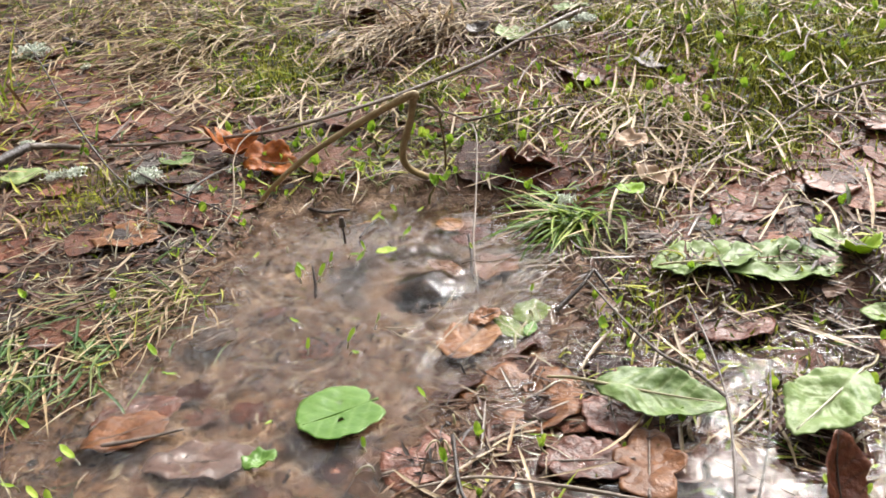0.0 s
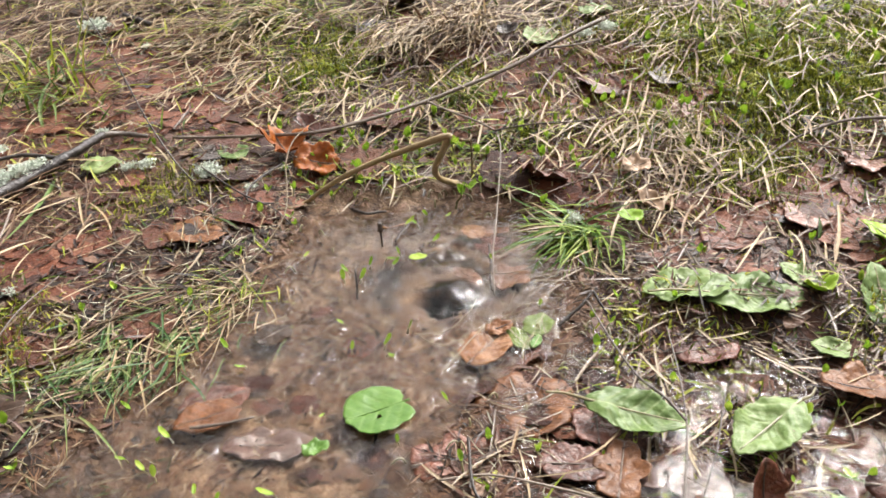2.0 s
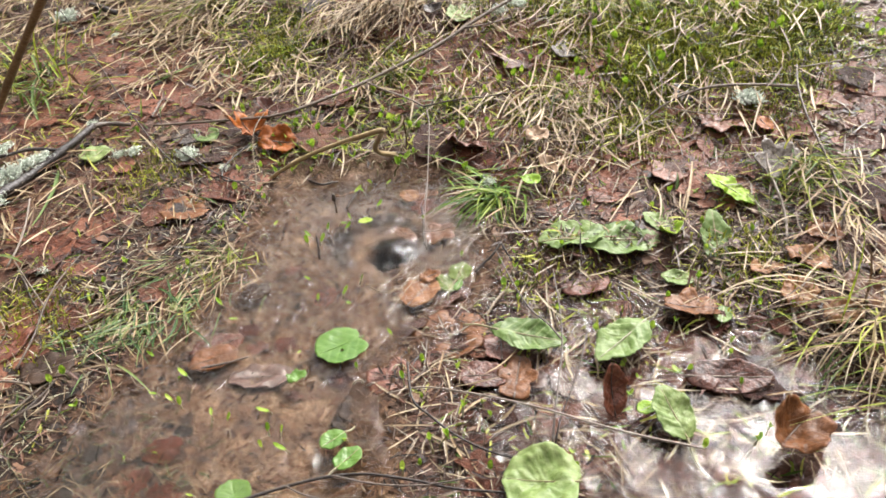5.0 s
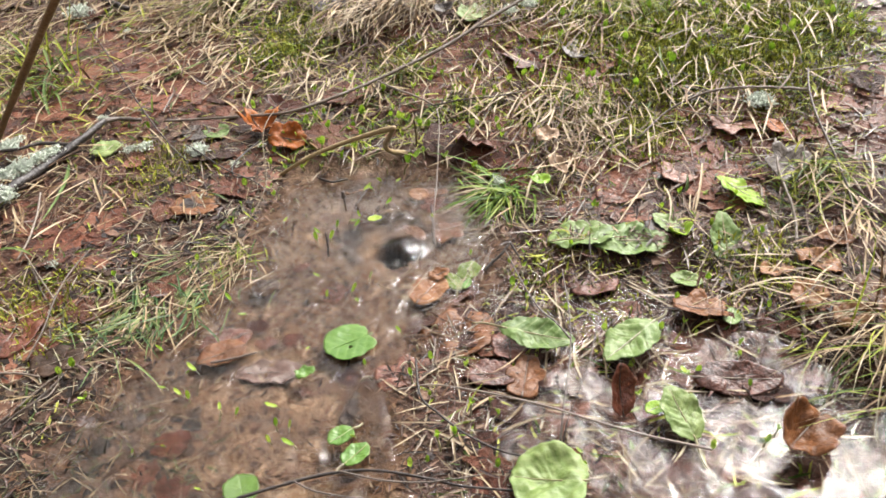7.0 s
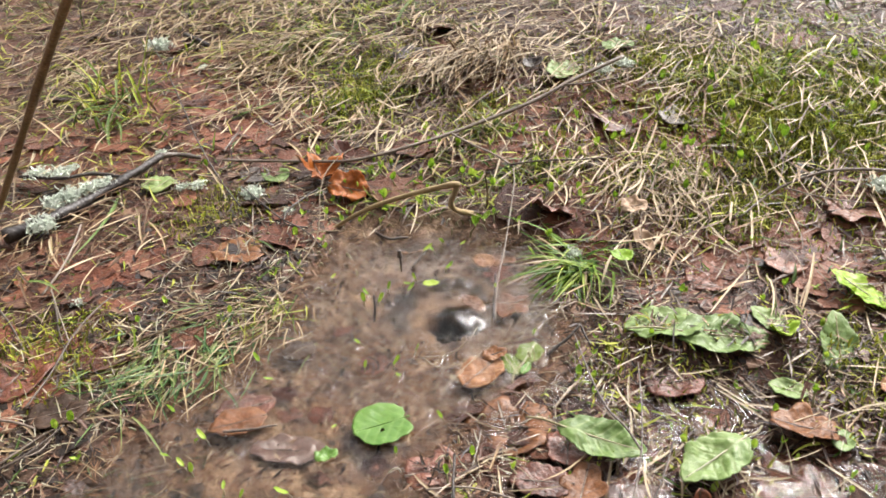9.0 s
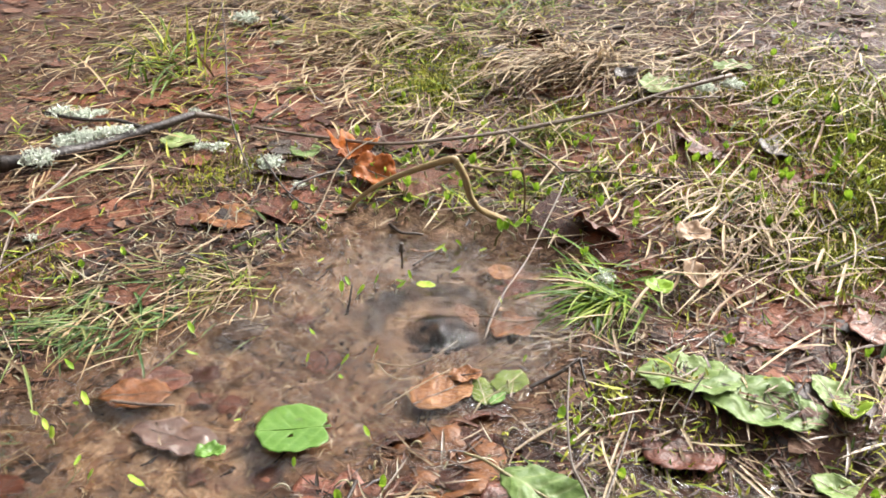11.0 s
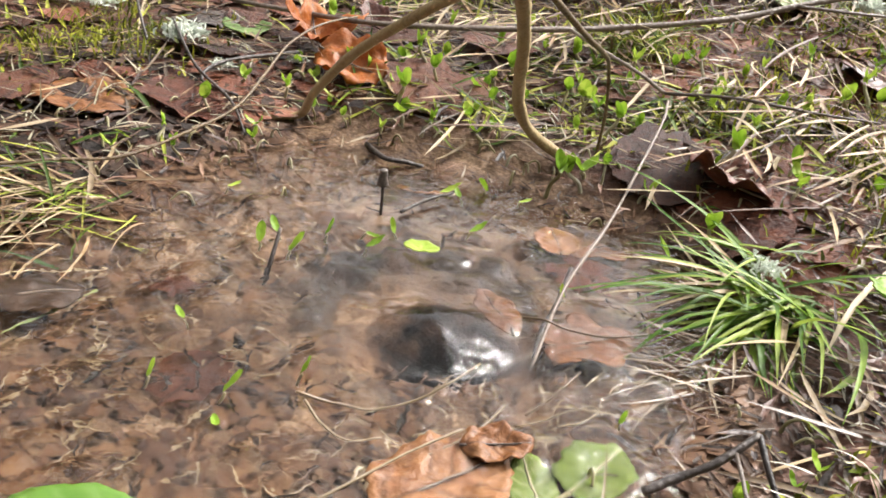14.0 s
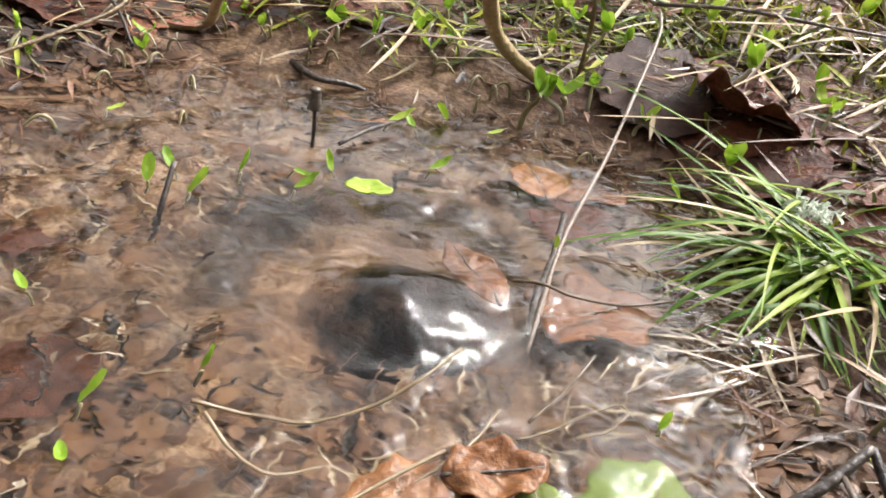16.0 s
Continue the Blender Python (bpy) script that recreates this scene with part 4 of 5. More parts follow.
tuft("sedge_tuft", (0.110, 0.081, 0.005), (0.016, 0.018), 120, (0.045, 0.105), (0.0022, 0.0042), (0.28, 0.22), (0.7, 0.35), (215, 55), "bright green sedge tuft trailing into the pool", 0.12, "sedge", True)
tuft("drowned_straw", (0.065, 0.016, -0.000), (0.026, 0.018), 46, (0.03, 0.06), (0.001, 0.002), (0.02, 0.06), (0.05, 0.1), (205, 35), "brown drowned straw trailing from the sedge", 1.0, old="soaked")
tuft("grass_tuft", (-0.317, -0.027, 0.007), (0.034, 0.026), 150, (0.03, 0.07), (0.0013, 0.0028), (0.06, 0.10), (0.25, 0.25), (232, 32), "matted green and straw grass tuft beside the pool", 0.5, "lush")
tuft("grass_tuft", (-0.377, -0.086, 0.007), (0.034, 0.026), 190, (0.03, 0.075), (0.0015, 0.0034), (0.14, 0.15), (0.5, 0.35), (245, 40), "matted green and straw grass tuft beside the pool", 0.27, "lush")
tuft("grass_tuft", (-0.274, 0.019, 0.003), (0.025, 0.02), 120, (0.035, 0.065), (0.001, 0.0022), (0.22, 0.2), (0.4, 0.3), (235, 34), "thin straw grass tuft at the pool's edge", 0.6)
tuft("long_grass_tuft", (0.462, -0.325, -0.000), (0.03, 0.05), 120, (0.09, 0.19), (0.0014, 0.0028), (0.6, 0.3), (1.1, 0.4), (205, 28), "long yellow-green grass arching over the wet litter", 0.75)
tuft("long_grass_tuft", (0.513, -0.015, 0.042), (0.02, 0.02), 80, (0.06, 0.12), (0.0016, 0.003), (0.5, 0.3), (1.0, 0.4), (255, 45), "thin pale green grass tuft among brown leaves", 0.35)
tuft("grass_tuft", (0.010, 0.410, 0.042), (0.016, 0.012), 90, (0.04, 0.08), (0.0014, 0.0026), (0.7, 0.3), (1.5, 0.5), (250, 80), "small bright green grass tuft under the branch", 0.15)
tuft("grass_tuft", (-0.571, 0.546, 0.050), (0.045, 0.05), 46, (0.08, 0.16), (0.003, 0.0055), (0.7, 0.35), (1.3, 0.5), (260, 70), "broad dark green grass blades on the bank", 0.1)
tuft("grass_tuft", (0.429, 0.460, 0.096), (0.05, 0.03), 120, (0.06, 0.12), (0.0018, 0.003), (0.6, 0.35), (1.2, 0.5), (250, 80), "green grass tuft high on the bank", 0.3)
tuft("dead_grass_tuft", (0.022, 0.658, 0.084), (0.05, 0.02), 240, (0.08, 0.17), (0.002, 0.005), (0.30, 0.25), (0.9, 0.4), (245, 18), "pale straw tuft combed down the bank", 0.97)
tuft("dead_grass_tuft", (-0.304, 0.787, 0.072), (0.05, 0.03), 230, (0.08, 0.17), (0.002, 0.0048), (0.30, 0.25), (0.9, 0.4), (235, 20), "pale straw tuft combed down the bank", 0.85)
tuft("dead_grass_tuft", (0.277, 0.252, 0.052), (0.03, 0.03), 110, (0.06, 0.12), (0.001, 0.002), (0.35, 0.25), (0.8, 0.4), (230, 40), "orange-tinted dead grass around a pale leaf", 0.9)

# ---- the larger green leaves ----
green_kw = dict(cup=0.05, wave=0.085, fold=0.06, rings=20, spokes=96, veins=8, relief=0.012, edge=0.14)
hero_leaf("round_leaf", heart(0.5, 0.22, 0.012), 0.060, M["pad"], (-0.131, -0.184, 0.002), 200, "bright green round leaf with a hole floating on water", stalk_mat=M["pad"], cup=0.05, wave=0.025, fold=0.015, veins=5, relief=0.004, rings=14, spokes=72, hole=(range(12, 17), (3, 4)))
hero_leaf("small_round_leaf", oval(0.36, 0.6, 0.03), 0.024, M["pad"], (-0.183, -0.225, 0.003), 25, "small crumpled green leaf floating on the pool", rib=False, cup=0.2, wave=0.16, edge=0.25)
hero_leaf("small_round_leaf", oval(0.40, 0.5), 0.030, M["pad"], (-0.149, -0.325, 0.004), 210, "yellow-green oval leaf lying in shallow water", stalk=0.012, cup=0.1, wave=0.05)
hero_leaf("small_round_leaf", oval(0.36, 0.5), 0.034, M["pad"], (-0.136, -0.354, 0.006), 40, "yellow-green oval leaf lying in shallow water", stalk=0.012, cup=0.1, wave=0.05)
hero_leaf("sunken_round_leaf", heart(0.5, 0.1), 0.036, M["pad"], (-0.249, -0.367, -0.006), 100, "pale green round leaf under the water", rib=False, cup=0.05, wave=0.03)
hero_leaf("dock_leaf", oval(0.27, 1.0, 0.012), 0.086, M["dock"], (0.076, -0.232, 0.018), -24, "glossy green dock leaf lying over wet litter", tilt=(-4, 6), stalk=0.03, **green_kw)
hero_leaf("dock_leaf", oval(0.29, 1.0, 0.012), 0.086, M["dock"], (0.176, -0.262, 0.018), 212, "glossy crinkled dock leaf with a pale midrib", tilt=(-4, -4), stalk=0.02, **green_kw)
hero_leaf("dock_leaf", oval(0.36, 0.3, 0.02), 0.088, M["dock"], (0.176, -0.069, 0.024), 176, "crinkled pale green dock leaf propped above litter", tilt=(-5, 7), **green_kw)
hero_leaf("dock_leaf", oval(0.30, 0.6, 0.02), 0.10, M["dock"], (0.231, -0.093, 0.025), -8, "crinkled pale green dock leaf propped above litter", tilt=(-3, 6), stalk=0.05, **green_kw)
hero_leaf("dock_leaf", oval(0.24, 0.6, 0.015), 0.060, M["green"], (0.296, -0.098, 0.030), 258, "folded bright green young dock leaf", tilt=(25, 10), cup=0.2, wave=0.12, fold=0.7, veins=7)
hero_leaf("dock_leaf", oval(0.30, 0.5, 0.015), 0.046, M["dock"], (0.286, -0.074, 0.029), 120, "pale green dock leaf behind a folded one", tilt=(10, 0), **green_kw)
hero_leaf("dock_leaf", oval(0.22, 0.7, 0.012), 0.088, M["dock"], (0.344, -0.123, 0.027), 78, "upright dock leaf with a white midrib", tilt=(22, 0), stalk=0.03, **green_kw)
hero_leaf("dock_leaf", oval(0.22, 0.6, 0.012), 0.058, M["pad"], (0.346, -0.167, 0.013), 60, "yellow-green dock leaf on wet litter", tilt=(8, -8), **green_kw)
hero_leaf("dock_leaf", oval(0.30, 0.6, 0.03), 0.075, M["green"], (0.397, -0.045, 0.043), 128, "fresh green leaf standing beside brown leaves", tilt=(14, 10), stalk=0.05, **green_kw)
hero_leaf("ivy_leaf", heart(0.5, 0.15, 0.035), 0.027, M["green"], (0.148, 0.037, 0.047), 100, "crimped bright green leaf above the sedge", stalk=0.04, cup=0.3, wave=0.12, fold=0.1)
hero_leaf("ground_leaf", heart(0.5, 0.15, 0.02), 0.048, M["dock"], (-0.467, 0.291, 0.037), 60, "light green round leaf on brown litter", cup=0.15, wave=0.10, fold=0.05, veins=5)
hero_leaf("ground_leaf", oval(0.42, 0.5), 0.05, M["dock"], (-0.306, 0.326, 0.028), 110, "grey-green leaf half under a branch", cup=0.1, wave=0.08, fold=0.05)
hero_leaf("dock_leaf", heart(0.5, 0.1, 0.012), 0.076, M["dock"], (0.042, -0.427, 0.014), 160, "large glossy crinkled dock leaf on shallow water", tilt=(-6, 0), cup=0.15, wave=0.13, fold=0.1, rings=14, spokes=80, veins=6, relief=0.018)
hero_leaf("dock_leaf", oval(0.33, 0.5, 0.015), 0.062, M["dock"], (0.190, -0.374, 0.016), 100, "upright pale dock leaf on the wet flat", tilt=(20, 0), stalk=0.05, **green_kw)
hero_leaf("small_leaf", oval(0.4, 0.3, 0.02), 0.022, M["green"], (0.169, -0.357, 0.010), 200, "small rounded green leaf on the wet flat", cup=0.2)
hero_leaf("sunken_leaf", oval(0.40, 0.9), 0.038, M["faded"], (0.027, -0.078, -0.002), 62, "pale yellow-green leaf half under water", stalk=0.035, cup=0.05, wave=0.08, fold=0.03, veins=0, edge=0.2)
hero_leaf("sunken_leaf", oval(0.26, 0.6, 0.01), 0.040, M["faded"], (0.005, -0.095, -0.003), 110, "pale yellow-green leaf half under water", cup=0.05, wave=0.05, fold=0.03, veins=5)
hero_leaf("sunken_leaf", oval(0.22, 0.6, 0.01), 0.022, M["pad"], (0.020, -0.106, 0.001), 60, "small green leaf half under water", cup=0.05, wave=0.05, fold=0.03)
hero_leaf("small_leaf", oval(0.32, 0.6), 0.020, M["green"], (-0.080, 0.059, 0.004), 5, "thin bright green leaf above the spring hole", rib=False, cup=0.2, wave=0.06)
hero_leaf("bank_leaf", oval(0.36, 0.6), 0.075, M["dock"], (0.148, 0.544, 0.094), 60, "dull green leaf behind the long branch", tilt=(0, 8), **green_kw)
hero_leaf("bank_leaf", oval(0.40, 0.6), 0.06, M["dock"], (0.251, 0.607, 0.111), 20, "dull green leaf behind the long branch", **green_kw)
hero_leaf("small_leaf", oval(0.36, 0.6, 0.02), 0.034, M["dock"], (0.404, -0.156, 0.015), 120, "small green leaf under a stem", cup=0.2)
hero_leaf("small_leaf", oval(0.36, 0.6, 0.02), 0.030, M["dock"], (0.302, -0.241, 0.010), 60, "small green leaf on brown litter", cup=0.2)
hero_leaf("small_leaf", oval(0.36, 0.6, 0.02), 0.040, M["dock"], (0.278, -0.167, 0.010), 150, "torn grey-green leaf on wet litter", cup=0.2)

# ---- brown, orange and tan leaves that stand out ----
def brown_leaf(outline, size, place, heading, label, mat="litter", tilt=(0, 0), **kw):
    args = dict(cup=0.04, wave=0.07, fold=0.03, rings=10, spokes=60, veins=6, relief=0.012, edge=0.15)
    args.update(kw)
    return hero_leaf("fallen_leaf", outline, size, M[mat], place, heading, label, tilt=tilt, stalk_mat=M["twig"], **args)


brown_leaf(palm(5), 0.080, (-0.237, 0.303, 0.039), 120, "curled orange maple leaf leaning on a branch", "maple", (16, 14), cup=0.45, wave=0.22, fold=0.25, stalk=0.03)
brown_leaf(oval(0.42, 0.4, 0.02), 0.062, (-0.194, 0.266, 0.033), -15, "smooth curled orange leaf against a branch", "maple", (-8, 24), cup=0.22, wave=0.2, fold=0.15)
brown_leaf(oval(0.40, 0.5, 0.02), 0.075, (-0.326, 0.126, 0.020), 170, "flat wet orange leaf at the pool's edge", "rust")
brown_leaf(oval(0.38, 0.2, 0.03), 0.036, (0.181, 0.132, 0.061), 10, "pale tan torn leaf on dead grass", "tan", (0, 20), cup=0.3, wave=0.2)
brown_leaf(oval(0.16, 0.3), 0.060, (0.183, 0.082, 0.041), 280, "crumpled pale straw-coloured leaf", "tan", cup=0.1, wave=0.2, fold=0.5)
brown_leaf(oval(0.34, 0.7), 0.070, (0.084, 0.189, 0.030), 140, "brown leaf curled up at its edge", "litter", (4, 14), cup=0.25, wave=0.2, fold=0.2)
brown_leaf(oval(0.46, 0.2), 0.090, (-0.003, -0.193, -0.001), 30, "large flat red-brown leaf under shallow water", "rust")
brown_leaf(oval(0.42, 0.2), 0.050, (0.047, -0.227, 0.004), 80, "flat wet brown leaf in shallow water")
brown_leaf(oval(0.30, 0.3, 0, 5), 0.075, (-0.072, -0.248, 0.002), 10, "wet brown leaf at the pool's edge")
brown_leaf(oval(0.40, 0.3), 0.042, (-0.120, -0.241, -0.017), 10, "brown leaf sunken in the pool")
brown_leaf(oval(0.40, 0.3), 0.052, (-0.127, -0.282, -0.017), 60, "dark leaf sunken in the pool", "rot")
brown_leaf(oval(0.30, 0.3), 0.065, (-0.276, -0.143, -0.012), 20, "brown leaf sunken in the pool")
brown_leaf(oval(0.30, 0.3, 0, 5), 0.065, (0.053, -0.279, 0.003), 70, "pale wet brown leaf under a water film", "rust")
brown_leaf(oval(0.34, 0.4), 0.060, (0.018, -0.268, 0.003), 170, "wet brown leaf under a water film")
brown_leaf(oval(0.26, 0.3), 0.058, (0.139, -0.335, 0.020), 85, "dark brown leaf standing on edge", "litter", (60, 20), cup=0.3, fold=0.4)
brown_leaf(oval(0.40, 0.6), 0.070, (0.293, -0.421, 0.016), 215, "big curled brown leaf over the water", "rust", (4, -22), cup=0.55, wave=0.2, fold=0.5)
brown_leaf(oval(0.22, 0.3), 0.095, (0.268, -0.332, 0.008), -14, "long dark brown leaf on the wet flat", "litter", (0, 15))
brown_leaf(oval(0.42, 0.4, 0, 5), 0.070, (0.479, -0.005, 0.050), 30, "grey-brown leaf against a stem", "bark", (5, 25), cup=0.4)
brown_leaf(oval(0.36, 0.4), 0.034, (0.496, 0.074, 0.065), 100, "small tan leaf below a lichen clump", "maple", (10, 0))
brown_leaf(oval(0.30, 0.6), 0.045, (-0.208, 0.366, 0.041), 130, "dark curled leaf behind a branch", "litter", (20, 0), cup=0.8, fold=0.5)
brown_leaf(oval(0.42, 0.4), 0.055, (-0.339, 0.328, 0.029), 130, "dark grey-brown leaf under a branch", "bark")
brown_leaf(oval(0.40, 0.4, 0, 5), 0.060, (0.273, -0.222, 0.012), 160, "brown leaf folded on the litter", "rust", (3, 6), cup=0.15, fold=0.2)
brown_leaf(oval(0.40, 0.4), 0.070, (0.347, 0.036, 0.035), 60, "broad pinkish-brown leaf on litter")
brown_leaf(oval(0.40, 0.4), 0.075, (0.257, 0.018, 0.023), 10, "broad flat red-brown leaf on litter")
for x, y, a, k in ((0.395, -0.235, 40, 0.055), (0.43, -0.19, 130, 0.06), (0.455, -0.26, 80, 0.06), (0.38, -0.185, 200, 0.045), (0.42, -0.285, 10, 0.05), (0.47, -0.15, 300, 0.05)):
    brown_leaf(oval(0.36, 0.5, 0.02), k, (x, y, float(height(x, y)) + 0.008), a, "orange-brown leaf in the litter of the bank", "rust", (5, 8), cup=0.15, wave=0.14)
brown_leaf(oval(0.42, 0.4, 0, 6), 0.075, (0.451, 0.104, 0.061), 10, "broad red-brown oak leaf on the bank")
brown_leaf(oval(0.42, 0.4), 0.085, (-0.520, -0.105, 0.018), 80, "broad wet brown leaf beside the pool")
brown_leaf(oval(0.36, 0.5, 0.02), 0.062, (-0.028, -0.106, -0.001), 50, "orange-brown oak leaf wet at the water's surface", "rust", wave=0.08)
brown_leaf(oval(0.32, 0.7), 0.030, (-0.012, -0.082, 0.003), 20, "curled orange-brown leaf tip above the water", "rust", (4, 8), cup=0.05, wave=0.16)
brown_leaf(oval(0.24, 0.5), 0.044, (-0.030, 0.022, -0.003), 122, "orange-brown leaf in the water by the spring", "rust")
brown_leaf(oval(0.42, 0.3, 0, 5), 0.050, (0.017, 0.018, -0.008), 30, "pale brown leaf sunken near the sedge", "rust")
brown_leaf(oval(0.42, 0.3, 0, 5), 0.045, (0.015, 0.129, -0.012), 30, "pale leaf just under the water", "rust")
brown_leaf(oval(0.40, 0.3), 0.035, (-0.011, 0.121, -0.009), 110, "pale leaf just under the water", "rust")
brown_leaf(oval(0.40, 0.3), 0.050, (-0.105, 0.165, -0.012), 20, "pale leaf just under the water", "rust")
brown_leaf(oval(0.36, 0.3), 0.035, (0.100, 0.564, 0.099), 10, "dark curled leaf on the far grass", "bark", (10, 20), cup=0.8)
brown_leaf(oval(0.40, 0.3), 0.065, (0.170, -0.141, 0.004), 10, "torn dark brown leaf on wet mud", "litter")
brown_leaf(oval(0.40, 0.3), 0.060, (-0.458, -0.163, 0.015), 20, "dark wet leaf at the pool's edge", "rot")
brown_leaf(oval(0.40, 0.3), 0.040, (-0.229, -0.058, 0.000), 40, "dark leaf breaking the water's surface", "rot", cup=-0.2)

brown_leaf(oval(0.42, 0.6, 0.02), 0.070, (0.300, 0.369, 0.078), 30, "dark purple-grey leaf lying among moss", "bark", (0, 6), cup=0.15)
brown_leaf(oval(0.44, 0.3, 0, 6), 0.085, (0.213, 0.383, 0.068), 100, "broad red-brown oak leaf among dead grass", "litter", (6, 4))
brown_leaf(oval(0.36, 0.5), 0.055, (-0.088, 0.575, 0.064), 150, "dark brown leaf under dead grass", "litter", (4, 8), cup=0.2)
brown_leaf(oval(0.42, 0.4, 0.02), 0.060, (-0.111, 0.698, 0.079), 20, "pale grey-brown leaf on the bank", "bark", (4, 6), cup=0.15)
brown_leaf(oval(0.40, 0.5), 0.050, (0.427, 0.189, 0.068), 60, "dark purple-grey leaf beside a bent twig", "bark", (8, 4), cup=0.25)
brown_leaf(oval(0.40, 0.5), 0.060, (0.303, 0.282, 0.062), 10, "pinkish-brown leaf lying on moss", "litter", (4, 8), cup=0.1)
brown_leaf(oval(0.42, 0.4), 0.070, (-0.044, 0.774, 0.096), 190, "curled orange-brown leaf on far dead grass", "rust", (8, 14), cup=0.3)
brown_leaf(oval(0.34, 0.5), 0.060, (-0.277, -0.168, -0.004), 200, "red-brown leaf just under the water", "rust")
brown_leaf(oval(0.26, 0.4), 0.080, (-0.223, -0.203, -0.016), 172, "glossy grey-purple leaf breaking the water's surface", "sodden", (0, 5), wave=0.14)
brown_leaf(oval(0.42, 0.4, 0, 5), 0.060, (0.065, -0.272, -0.003), 20, "pale pinkish leaf under a water film", "sodden", wave=0.04)
brown_leaf(oval(0.42, 0.4), 0.055, (0.109, -0.297, -0.003), 130, "pale pinkish leaf under a water film", "sodden", wave=0.04)
brown_leaf(oval(0.42, 0.3), 0.050, (-0.119, -0.275, -0.012), 60, "dark red leaf sunken in the pool", "rot")

# ---- branches, stems and twigs ----
arch_top = (-0.045, 0.014, 0.163)
stick("fallen_branch", [(-0.385, 0.343, 0.048), (-0.333, 0.346, 0.043), (-0.261, 0.328, 0.048), (-0.197, 0.309, 0.055), (-0.143, 0.321, 0.059), (-0.068, 0.355, 0.064), (-0.009, 0.386, 0.070), (0.083, 0.428, 0.086), (0.159, 0.466, 0.108), (0.239, 0.511, 0.124)], 0.0020, 0.0031, M["twig"], "long thin grey-brown branch lying across the bank", "branch",
      [([(-0.042, 0.362, 0.067), (-0.016, 0.331, 0.064), (0.017, 0.304, 0.058), (0.038, 0.280, 0.053)], 0.0017, 0.0015), ([(0.038, 0.280, 0.053), (0.084, 0.273, 0.061), (0.137, 0.267, 0.063), (0.183, 0.274, 0.063)], 0.0014, 0.0009),
       ([(0.137, 0.453, 0.102), (0.176, 0.453, 0.104), (0.224, 0.468, 0.105)], 0.0018, 0.001)])
stick("hanging_twig", [(0.041, 0.273, 0.050), (0.039, 0.236, 0.047), (0.029, 0.182, 0.032), (0.016, 0.118, 0.015), (0.000, 0.039, 0.011), (-0.007, -0.019, -0.004)], 0.0010, 0.0009, M["twig"], "thin grey twig dipping into the pool", "twig")
stick("lichened_branch", [(-0.632, 0.148, 0.043), (-0.594, 0.177, 0.044), (-0.570, 0.219, 0.041), (-0.537, 0.271, 0.042), (-0.502, 0.317, 0.049), (-0.479, 0.358, 0.052)], 0.0090, 0.0055, M["bark"], "thick dark broken branch crusted with pale lichen", "branch",
      [([(-0.479, 0.358, 0.052), (-0.460, 0.375, 0.045), (-0.425, 0.371, 0.041)], 0.0042, 0.003), ([(-0.515, 0.298, 0.047), (-0.563, 0.302, 0.054), (-0.601, 0.285, 0.057), (-0.661, 0.287, 0.061)], 0.0030, 0.0024)])
stick("arched_root", [(-0.227, 0.182, 0.010), (-0.206, 0.197, 0.011), (-0.185, 0.165, 0.04), (-0.145, 0.115, 0.085), (-0.095, 0.062, 0.128), (-0.055, 0.022, 0.158), arch_top, (-0.046, 0.022, 0.158), (-0.046, 0.050, 0.139), (-0.047, 0.085, 0.114), (-0.051, 0.145, 0.068), (-0.043, 0.174, 0.041), (-0.019, 0.210, 0.015), (0.002, 0.222, 0.008)], 0.0027, 0.0042, M["root"], "olive-brown root arching up out of the bank", "root",
      [([(-0.034, 0.022, 0.155), (-0.018, 0.09, 0.125), (-0.007, 0.16, 0.10), (-0.004, 0.205, 0.08), (0.0, 0.215, 0.05), (0.0, 0.22, 0.01)], 0.0016, 0.0012)])
stick("leaning_sapling", [(-0.70, 0.115, 0.01), (-0.655, 0.078, 0.03), (-0.517, -0.043, 0.183), (-0.382, -0.162, 0.356), (-0.246, -0.281, 0.529), (-0.11, -0.40, 0.70), (0.0, -0.50, 0.86)], 0.0040, 0.0027, M["root"], "smooth olive-brown sapling stem leaning over the bank", "sapling")
stick("trailing_stem", [(-0.406, -0.046, 0.015), (-0.352, -0.020, 0.020), (-0.310, 0.007, 0.020), (-0.281, 0.035, 0.019), (-0.257, 0.058, 0.018), (-0.238, 0.097, 0.024), (-0.226, 0.138, 0.030), (-0.225, 0.180, 0.042), (-0.228, 0.230, 0.051), (-0.221, 0.289, 0.055), (-0.196, 0.353, 0.052), (-0.160, 0.384, 0.045)], 0.0012, 0.0008, M["root"], "thin olive stem trailing along the water's edge", "stem")
stick("bent_twig", [(0.313, 0.115, 0.048), (0.346, 0.140, 0.057), (0.377, 0.156, 0.067), (0.420, 0.158, 0.083), (0.459, 0.151, 0.091), (0.513, 0.138, 0.092), (0.563, 0.115, 0.093)], 0.0014, 0.0022, M["twig"], "pale grey twig bent over mossy ground", "twig",
      [([(0.373, 0.157, 0.066), (0.397, 0.211, 0.076), (0.401, 0.267, 0.088), (0.402, 0.327, 0.092)], 0.0012, 0.0008), ([(0.380, 0.152, 0.067), (0.422, 0.117, 0.069), (0.480, 0.096, 0.069)], 0.001, 0.0007)])
